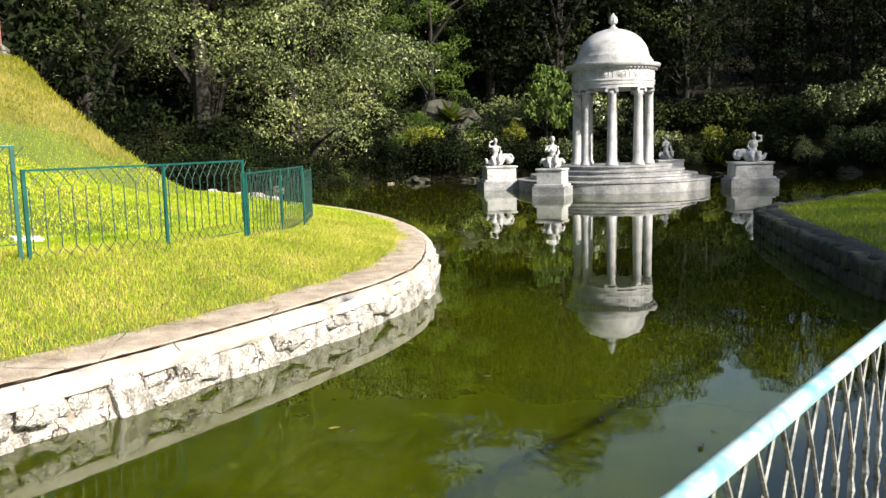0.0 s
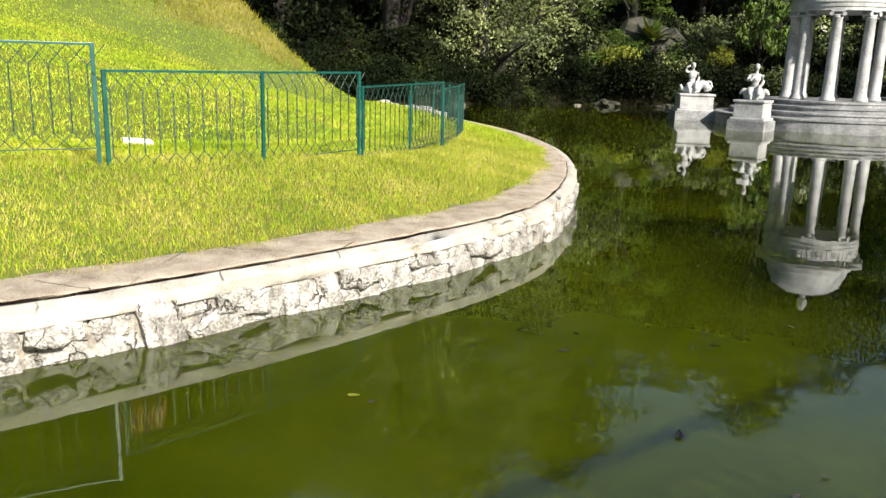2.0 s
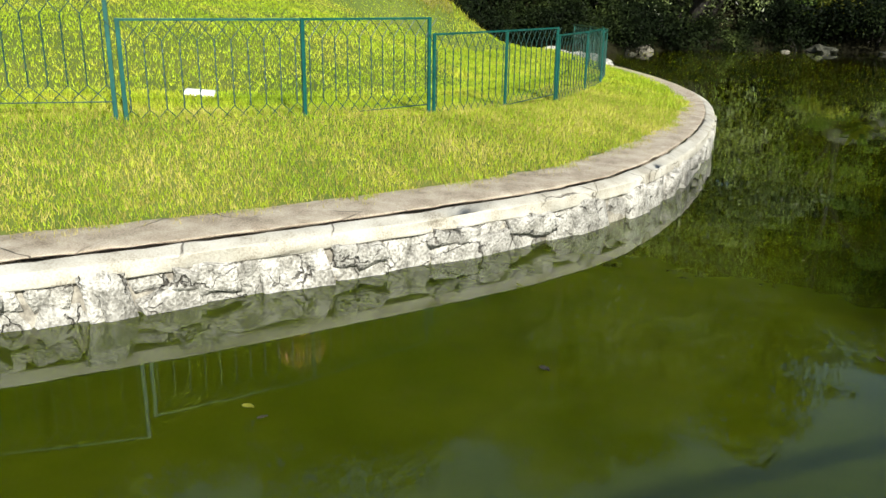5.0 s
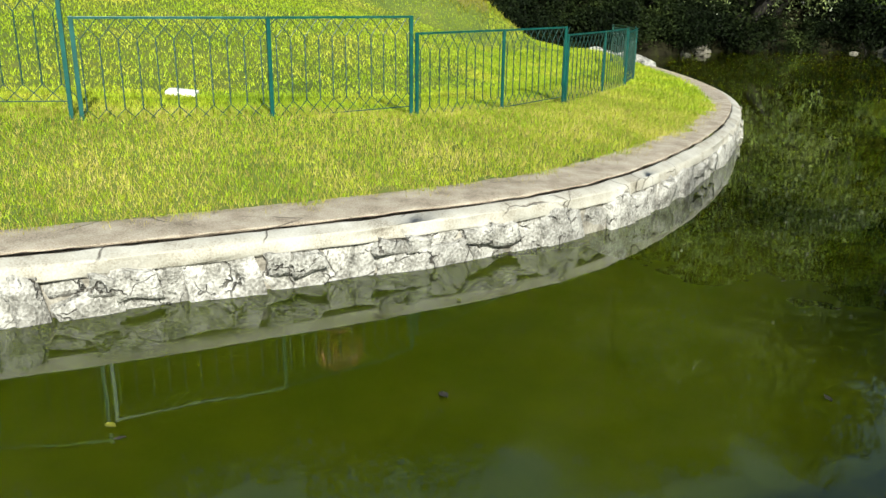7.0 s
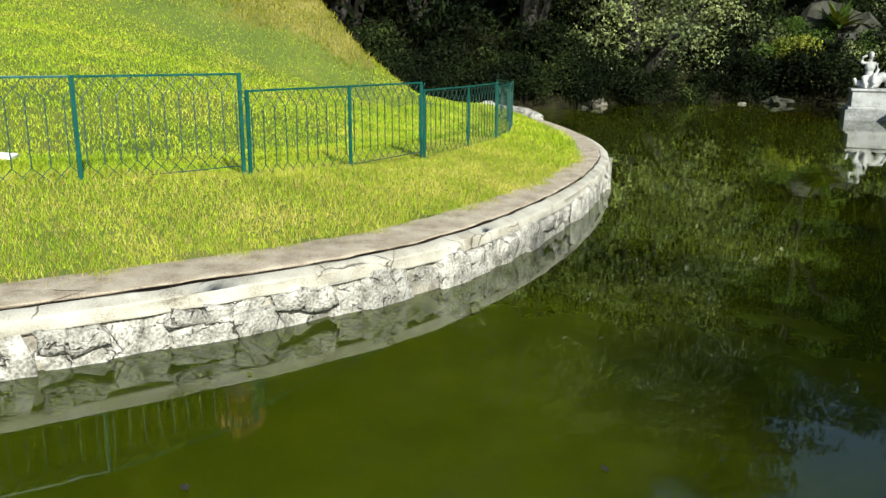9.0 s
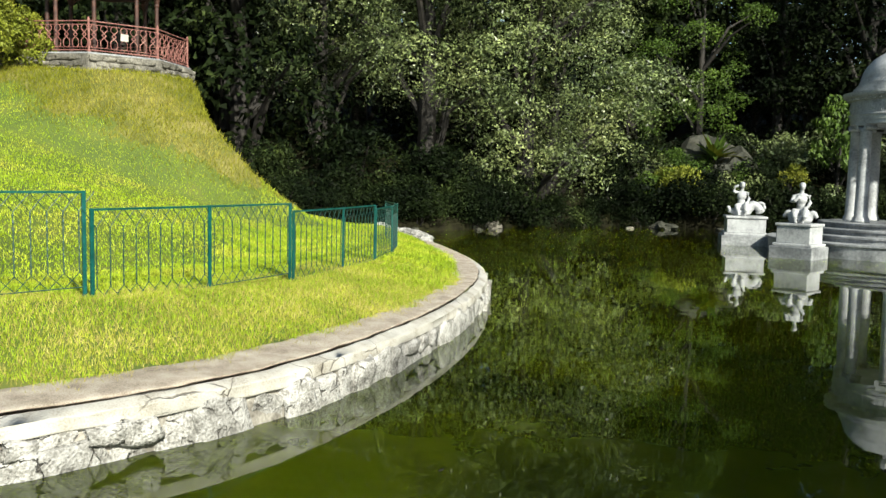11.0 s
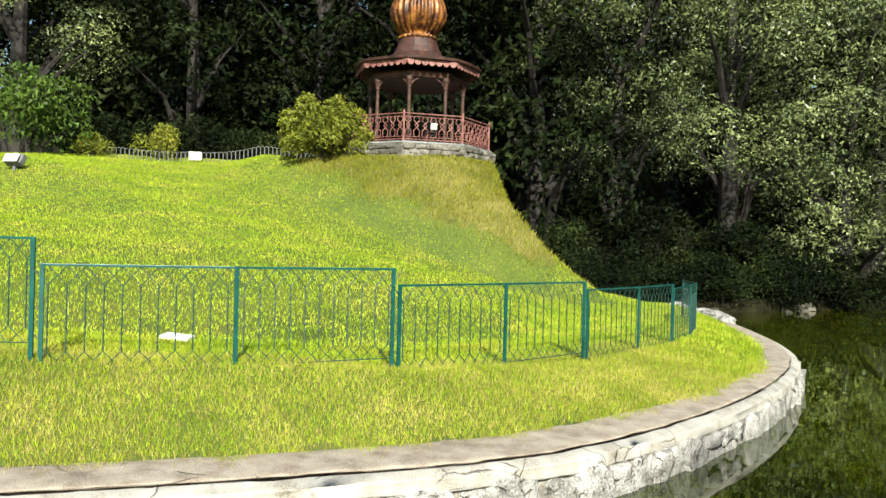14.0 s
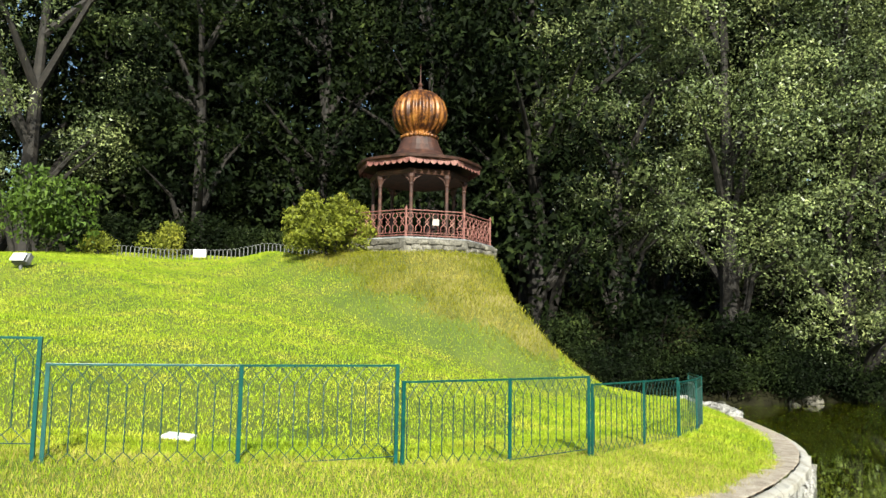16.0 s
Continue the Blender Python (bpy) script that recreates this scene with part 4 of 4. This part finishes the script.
def plant(template, x, y, scale, turn_deg, z=None, tall=1.0):
    zz = ground_z(x, y) - 0.1 if z is None else z
    m = pose(x, y, zz, 0, 0, turn_deg) @ Matrix.Diagonal((scale, scale, scale * tall, 1))
    if template not in used:
        used.add(template)
        template.matrix_basis = m
        return template
    c = copy_thing(template, Matrix())
    c.matrix_basis = m
    return c


def on_lawn(x, y):
    return (x + 8) * -0.62 + (y - 12) * 0.78 < 22.5 and y < 31 and x < 4


EYE_PLAN = (3.0, 4.0)
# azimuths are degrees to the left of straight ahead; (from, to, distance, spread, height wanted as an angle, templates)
# Near-black templates at the back put dark gaps between the lit crowns.
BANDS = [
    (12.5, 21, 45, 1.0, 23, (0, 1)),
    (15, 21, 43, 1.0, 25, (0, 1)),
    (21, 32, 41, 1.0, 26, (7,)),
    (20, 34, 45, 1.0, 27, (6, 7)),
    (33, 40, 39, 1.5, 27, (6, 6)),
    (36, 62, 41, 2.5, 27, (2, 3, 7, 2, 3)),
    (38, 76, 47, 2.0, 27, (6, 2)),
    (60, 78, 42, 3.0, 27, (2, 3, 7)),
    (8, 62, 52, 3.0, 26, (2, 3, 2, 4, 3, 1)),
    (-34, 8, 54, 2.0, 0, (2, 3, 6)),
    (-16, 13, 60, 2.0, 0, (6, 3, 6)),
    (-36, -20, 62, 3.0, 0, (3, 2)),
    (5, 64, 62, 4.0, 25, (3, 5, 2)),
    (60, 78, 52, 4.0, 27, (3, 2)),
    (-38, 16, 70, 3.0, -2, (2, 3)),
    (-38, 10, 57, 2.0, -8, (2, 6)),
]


def skyline(az):
    """The height of the far wood's outline, in degrees above the eye."""
    return float(np.interp(az, [-34, -25, -21.5, -19.5, -18, -15, -11, -8, -4.5, -1, 2.5, 7, 10, 13.5], [16, 16.5, 16.5, 11.5, 11.5, 17, 19, 21.5, 23.5, 20.5, 19.5, 22, 23.5, 27]))


for a0, a1, dist, spread, angle, picks in BANDS:
    az = a0
    step = math.degrees(5.6 / dist)
    while az <= a1:
        d = dist + rng.uniform(-spread, spread)
        a = radians(az + rng.uniform(-1.5, 1.5))
        x, y = EYE_PLAN[0] - d * math.sin(a), EYE_PLAN[1] + d * math.cos(a)
        k = picks[rng.integers(len(picks))]
        if not on_lawn(x, y) and shore_distance(np.array([x]), np.array([y]))[0] > 0.8 and (x - GAZEBO.x) ** 2 + (y - GAZEBO.y) ** 2 > 30:
            g0 = ground_z(x, y)
            rise = angle + rng.uniform(-2.5, 2.0) if angle > 0 else skyline(math.degrees(a)) + angle - 2.8 + rng.uniform(-1.0, 0.6)
            want = 1.6 + d * math.tan(radians(rise)) - g0
            base = (15, 17, 18, 20, 16, 19, 17, 17)[k]
            sc = float(np.clip(want / base, 0.55, 1.5))
            plant(TREES[k], x, y, sc, rng.uniform(0, 360), tall=1.0)
        az += step * rng.uniform(0.8, 1.15)

# trees beyond the sun-side bank, behind the walker: they shade the pond
for x, y, k, sc in ((15.4, 1.9, 6, 0.64), (17.6, 4.0, 6, 0.68), (19.8, 5.6, 6, 0.76), (16.6, -1.2, 0, 0.5), (22.6, 9.4, 6, 0.8), (25.0, 12.9, 2, 0.75), (29.5, 16.6, 3, 0.75), (27.0, 24.6, 1, 0.72), (33.0, 28.6, 3, 0.95), (36.5, 31.0, 2, 1.0), (40.0, 26.0, 3, 1.1), (44, 31, 2, 1.2), (21, -9, 2, 0.6), (-24, -9, 2, 1.0), (-34, 0, 0, 1.0)):
    plant(TREES[k], x, y, sc, rng.uniform(0, 360))

# shrubs along the wooded bank
for c in spline(LAKE[19:30], 0.95):
    k = int(rng.choice([3, 3, 3, 3, 3, 0] if c[0] > -6 else [3, 3], 1)[0])
    dx, dy = c[0] - 5, c[1] - 25
    n = math.hypot(dx, dy)
    o = rng.uniform(0.15, 1.5)
    plant(BUSHES[k], c[0] + dx / n * o, c[1] + dy / n * o, rng.uniform(0.9, 1.9), rng.uniform(0, 360))
for c in spline(LAKE[21:30], 1.2):
    k = int(rng.choice([0, 3, 3, 3, 3], 1)[0])
    dx, dy = c[0] - 5, c[1] - 25
    n = math.hypot(dx, dy)
    o = rng.uniform(2.8, 5.5)
    plant(BUSHES[k], c[0] + dx / n * o, c[1] + dy / n * o, rng.uniform(1.4, 2.6), rng.uniform(0, 360))


# ---- grass ----
def blades(name, x, y, z, tall, wide, mat, seed, label):
    g = np.random.default_rng(seed)
    n = len(x)
    a = g.uniform(0, 2 * math.pi, n)
    h = tall * g.uniform(0.5, 1.3, n)
    lean = h * g.uniform(0.2, 0.9, n)
    la = g.uniform(0, 2 * math.pi, n)
    w = wide * g.uniform(0.7, 1.3, n)
    dx, dy = np.cos(a) * w / 2, np.sin(a) * w / 2
    v = np.stack([np.stack([x - dx, y - dy, z - 0.01], -1), np.stack([x + dx, y + dy, z - 0.01], -1), np.stack([x + lean * np.cos(la), y + lean * np.sin(la), z + h], -1)], 1).reshape(-1, 3)
    ob = new(name, fast_mesh(name, v, np.arange(3 * n).reshape(-1, 3), mat))
    return tagged(ob, label, "grass", kind="stuff")


def scatter(x0, x1, y0, y1, per_m2, keep, seed):
    g = np.random.default_rng(seed)
    n = int((x1 - x0) * (y1 - y0) * per_m2)
    x, y = g.uniform(x0, x1, n), g.uniform(y0, y1, n)
    s = shore_distance(x, y)
    ok = keep(x, y, s)
    x, y, s = x[ok], y[ok], s[ok]
    return x, y, ground_height(x, y, s)


def crest_of(x, y):
    return (x + 8) * -0.62 + (y - 12) * 0.78


edge_wave = lambda x, y: verge_width(y) + 0.07 * np.sin(x * 5 + y * 3) + 0.05 * np.sin(y * 11 + x * 4) + 0.03 * np.sin(x * 23 - y * 17)
x, y, z = scatter(-8, 0.2, 3.0, 19, 1300, lambda x, y, s: (s > edge_wave(x, y) - 0.3 * np.random.default_rng(99).random(len(s)) ** 2.5) & (s < 3.0), 31)
blades("grass", x, y, z, 0.058, 0.010, M_DRY, 32, "straw-coloured dry blades in the lawn")
x, y, z = scatter(-8, 0.2, 3.0, 19, 2600, lambda x, y, s: (s > edge_wave(x, y)) & (s < 4.2), 1)
blades("grass", x, y, z, 0.052, 0.0095, M_GRASS, 2, "short sunlit yellow-green lawn grass by the wall")
x, y, z = scatter(-10, 0.2, 17, 29.5, 700, lambda x, y, s: (s > edge_wave(x, y)) & (s < 5), 3)
blades("grass", x, y, z, 0.08, 0.018, M_GRASS, 4, "short sunlit yellow-green lawn grass by the wall")
x, y, z = scatter(-30, -2, 4, 30, 620, lambda x, y, s: (s >= 4.0) & (crest_of(x, y) < 21.5) & (y < 29.5), 5)
g = np.random.default_rng(6)
dry = bank_field(x, y) + g.normal(0, 0.3, len(x)) > 0
blades("grass", x[~dry], y[~dry], z[~dry], 0.05, 0.019, M_GRASS, 7, "mown sunlit lawn grass on the hill")
blades("grass", x[dry], y[dry], z[dry], 0.13, 0.020, M_BANK, 8, "dry straw-coloured grass on the steep bank")
x, y, z = scatter(6, 16, 9, 26, 350, lambda x, y, s: s > 0.5, 9)
blades("grass", x, y, z, 0.09, 0.02, M_GRASS, 10, "lawn grass on the shaded bank")


# ---- shrubs and small things on the lawn hill ----
g = np.random.default_rng(77)
dome_bush = thing("shrub", pose(-17.25, 22.3, ground_z(-17.25, 22.3) - 0.1), "broad round yellow-green shrub beside the kiosk", "shrub", "shrubs")
lobes = [(0, 0, 0.8, 1.05, 1.05, 0.75)]
for k in range(30):
    a, u = k * 2.4, (k + 0.5) / 30
    rr = 1.45 * math.sqrt(1 - (u * 0.95) ** 2) + g.uniform(-0.12, 0.12)
    lobes.append((rr * math.cos(a), rr * math.sin(a), 0.35 + 1.55 * u, g.uniform(0.25, 0.45), g.uniform(0.25, 0.45), g.uniform(0.2, 0.45)))
v, f = leaf_cloud(lobes, 16000, 0.06, 78, 0.0, 0.9)
foliage = new("foliage", fast_mesh("foliage", v, f, M_LEAF_YELLOW))
foliage.parent = dome_bush
for k in range(5):
    bm = bmesh.new()
    add_tube(bm, [(0.1 * math.cos(k * 1.3), 0.1 * math.sin(k * 1.3), -0.2), (0.4 * math.cos(k * 1.3), 0.4 * math.sin(k * 1.3), 0.6), (0.8 * math.cos(k * 1.3), 0.8 * math.sin(k * 1.3), 1.3)], [0.045, 0.03, 0.012], 5)
    part("stem", bm, M_BARK, dome_bush)
plant(BUSHES[1], -27.2, 16.6, 1.9, 10, tall=1.25)
plant(BUSHES[2], -26.0, 18.6, 0.75, 200)
plant(BUSHES[2], -25.4, 20.6, 1.0, 80, tall=1.1)
for x, y, sc in ((-24.8, 23.6, 1.3), (-23.6, 25.2, 1.2), (-28.5, 19.5, 1.6), (-26.6, 22.4, 1.7), (-22.0, 27.3, 1.5), (-20.2, 28.4, 1.5)):
    plant(BUSHES[3], x, y, sc, rng.uniform(0, 360))
for x, y, k, sc, tall in ((-10.6, 29.6, 3, 0.9, 1.0), (-11.6, 28.9, 3, 0.9, 1.0), (-9.4, 30.4, 3, 0.8, 1.0), (-12.5, 30.4, 3, 1.1, 1.2), (-13.8, 30.8, 3, 1.4, 1.3)):
    plant(BUSHES[k], x, y, sc, rng.uniform(0, 360), tall=tall)
for x, y, sc in ((-12.6, 35.6, 1.3), (-10.6, 37.6, 1.2), (-13.6, 37.0, 1.7), (-9.6, 40.2, 1.4), (-15.0, 34.6, 1.7), (-14.6, 39.6, 2.2), (-11.6, 40.4, 2.0)):
    plant(BUSHES[3], x, y, sc, rng.uniform(0, 360))
# one more dark tree behind the temple
plant(TREES[6], 5.6, 59.0, 0.82, 75)
# lighter growth on the far bank
weeping = make_tree("weeping_tree", 6.2, 1.9, 2.4, M_LEAF_LIGHT, 23, 2600, 0.15, "small yellow-green weeping tree behind the temple", 26, 2.5)
plant(weeping, 6.6, 51.2, 0.9, 0)
plant(TREES[4], -4.2, 52.2, 0.42, 120)
plant(TREES[4], -0.5, 53.9, 0.82, 40)
for x, y, k, sc in ((-0.8, 49.4, 2, 1.5), (0.6, 50.2, 3, 1.6), (-2.2, 49.6, 1, 1.3), (2.4, 51.5, 1, 1.4), (17.3, 50.6, 2, 1.3), (18.6, 50.2, 2, 1.1)):
    plant(BUSHES[k], x, y, sc, rng.uniform(0, 360), tall=1.2)


for k, (x, y, sx, sz) in enumerate(((-2.4, 51.8, 2.6, 2.8), (0.8, 51.6, 2.6, 3.7))):
    bm = bmesh.new()
    add_blob(bm, (0, 0, 0), (sx, 2.0, sz), 70 + k, 0.4, 4, 1.8)
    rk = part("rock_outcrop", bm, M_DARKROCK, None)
    rk.matrix_basis = pose(x, y, -0.2)
    tagged(rk, "dark overgrown rock outcrop above the pond", "rock")
for x, y, z, k, sc in ((-2.8, 49.9, 1.0, 1, 1.1), (-1.6, 49.8, 1.5, 2, 0.9), (-0.4, 50.1, 1.9, 1, 1.1), (0.5, 50.4, 1.0, 2, 1.0), (2.1, 50.4, 1.5, 1, 0.9), (2.9, 51.0, 1.6, 3, 1.2), (4.4, 50.8, 1.8, 2, 0.9), (-1.2, 50.6, 2.5, 1, 1.0), (-2.0, 50.8, 1.9, 0, 1.1)):
    plant(BUSHES[k], x, y, sc, rng.uniform(0, 360), z=z - 0.2)


def agave(x, y, size, z=None):
    t = thing("agave", pose(x, y, ground_z(x, y) if z is None else z), "large grey-green agave with pointed leaves on the bank", "agave")
    g = np.random.default_rng(5)
    for k in range(26):
        a = k * 2.4
        rise = radians(15 + 60 * (k / 26) + g.uniform(-6, 6))
        length = size * g.uniform(0.8, 1.1)
        bm = bmesh.new()
        prev = None
        for j in range(6):
            u = j / 5
            r = length * u * math.cos(rise) + 0.05
            z = length * u * math.sin(rise) - 0.35 * length * u * u * math.cos(rise)
            w = 0.11 * size * (1 - u ** 2) + 0.004
            row = [bm.verts.new((r * math.cos(a) - sgn * w * math.sin(a), r * math.sin(a) + sgn * w * math.cos(a), z + (0.05 * size * (1 - u) if sgn else 0))) for sgn in (-1, 0, 1)]
            if prev:
                for q in (0, 1):
                    bm.faces.new((prev[q], prev[q + 1], row[q + 1], row[q]))
            prev = row
        part("leaf", bm, M_LEAF_YELLOW if k % 5 == 0 else M_LEAF_LIGHT, t)


agave(0.7, 50.5, 1.7, 3.0)
agave(17.0, 49.9, 1.2)

# hoop edging along the lawn's crest
bm = bmesh.new()
add_tube(bm, [(0.085 * math.cos(a), 0, 0.26 + 0.085 * math.sin(a)) for a in np.linspace(0, math.pi, 9)], 0.009, 5)
for sgn in (-1, 1):
    add_tube(bm, [(sgn * 0.085, 0, -0.05), (sgn * 0.085, 0, 0.26)], 0.009, 5)
hoop_me = bpy.data.meshes.new("hoop")
bm.to_mesh(hoop_me)
bm.free()
hoop_me.materials.append(M_GREYBOX)
edging = thing("lawn_edging", Matrix(), "low row of dark metal hoops along the lawn's crest", "edging")
ha, hb = Vector((-25.6, 18.9, 0)), Vector((-20.9, 25.3, 0))
hoops = int((hb - ha).length / 0.15)
for k in range(hoops):
    q = ha.lerp(hb, k / hoops)
    shared("hoop", hoop_me, edging, pose(q.x, q.y, ground_z(q.x, q.y) + 0.05, 0, 0, math.degrees(math.atan2(hb.y - ha.y, hb.x - ha.x))))
sign = thing("lawn_sign", pose(-23.55, 21.2, ground_z(-23.55, 21.2), 0, 0, 52), "small white square sign on a short stake", "sign")
bm = bmesh.new()
add_box(bm, pose(0, 0, 0.12, 8), 0.46, 0.02, 0.3, 0.006)
part("board", bm, M_WHITE, sign)
bm = bmesh.new()
add_box(bm, pose(0, 0.02, -0.1), 0.03, 0.02, 0.4, 0.004)
part("stake", bm, M_GREYBOX, sign)
spot = thing("garden_floodlight", pose(-21.3, 14.1, ground_z(-21.3, 14.1), 0, 0, 35), "grey garden floodlight tilted on the lawn", "floodlight")
bm = bmesh.new()
add_box(bm, pose(0, 0, 0.18, -35), 0.5, 0.2, 0.34, 0.03)
body = part("housing", bm, M_GREYBOX, spot)
bm = bmesh.new()
add_box(bm, pose(0, -0.19, 0.26, -35), 0.44, 0.02, 0.28, 0.008)
part("glass", bm, M_WHITE, body, "pale glass front")
bm = bmesh.new()
add_box(bm, pose(0, 0.05, -0.08), 0.08, 0.08, 0.3, 0.01)
part("bracket", bm, M_GREYBOX, spot)
lx, ly = -5.4, 10.5
plate = thing("lawn_light", pose(lx, ly, ground_z(lx, ly) + 0.02, 3, 5, 40), "flat white light cover lying in the grass", "light cover")
bm = bmesh.new()
add_box(bm, pose(0, 0, 0), 0.36, 0.26, 0.05, 0.015)
part("cover", bm, M_WHITE, plate)
bm = bmesh.new()
add_box(bm, pose(0, 0, -0.1), 0.3, 0.2, 0.1, 0.01)
part("housing", bm, M_GREYBOX, plate)

# pale rocks by the fence's far end
for k, (x, y, sz) in enumerate(((-6.5, 28.0, 0.42), (-7.2, 28.7, 0.34), (-8.2, 29.6, 0.45), (-5.6, 27.0, 0.25))):
    bm = bmesh.new()
    add_blob(bm, (0, 0, 0), (sz * 1.5, sz, sz * 0.6), 30 + k, 0.5, 3, 1.5)
    rk = part("pale_rock", bm, M_STONE, None)
    rk.matrix_basis = pose(x, y, -0.2, 0, 0, 40 * k)
    tagged(rk, "pale weathered rock beside the end of the fence", "rock", "rocks at the fence end")

# fallen leaves afloat
leaf_bm = bmesh.new()
row = []
for u in np.linspace(0, 1, 6):
    w = 0.026 * math.sin(math.pi * min(0.98, u + 0.06)) + 0.002
    row.append([leaf_bm.verts.new((0.1 * u - 0.05, sgn * w, 0.006 + 0.01 * abs(sgn) + 0.012 * u * u)) for sgn in (-1, 0, 1)])
for a, b in zip(row, row[1:]):
    for q in (0, 1):
        leaf_bm.faces.new((a[q], b[q], b[q + 1], a[q + 1]))
leaf_me = bpy.data.meshes.new("fallen_leaf")
leaf_bm.to_mesh(leaf_me)
leaf_bm.free()
leaf_me.materials.append(M_BARK)
leaf_yellow = leaf_me.copy()
leaf_yellow.materials.clear()
leaf_yellow.materials.append(M_LEAF_YELLOW)
spots = [(-0.9, 6.25), (-0.75, 6.2), (1.25, 6.3), (2.3, 8.9), (2.05, 6.0), (1.85, 5.7), (2.8, 6.3), (0.4, 7.6), (3.4, 7.2), (1.6, 11.0), (4.2, 10.5), (-0.4, 9.0), (2.9, 5.9)]
for k, (x, y) in enumerate(spots):
    ob = new("fallen_leaf", leaf_yellow if k in (0, 6, 11) else leaf_me)
    sc = (0.9, 0.6, 1.0, 0.7, 0.5)[k % 5]
    ob.matrix_basis = pose(x, y, WATER + 0.001, 0, 0, 47 * k) @ Matrix.Diagonal((sc, sc, sc, 1))
    tagged(ob, "yellow fallen leaf floating on the pond" if k in (0, 6, 11) else "dark fallen leaf floating on the pond", "leaf", "leaves afloat")
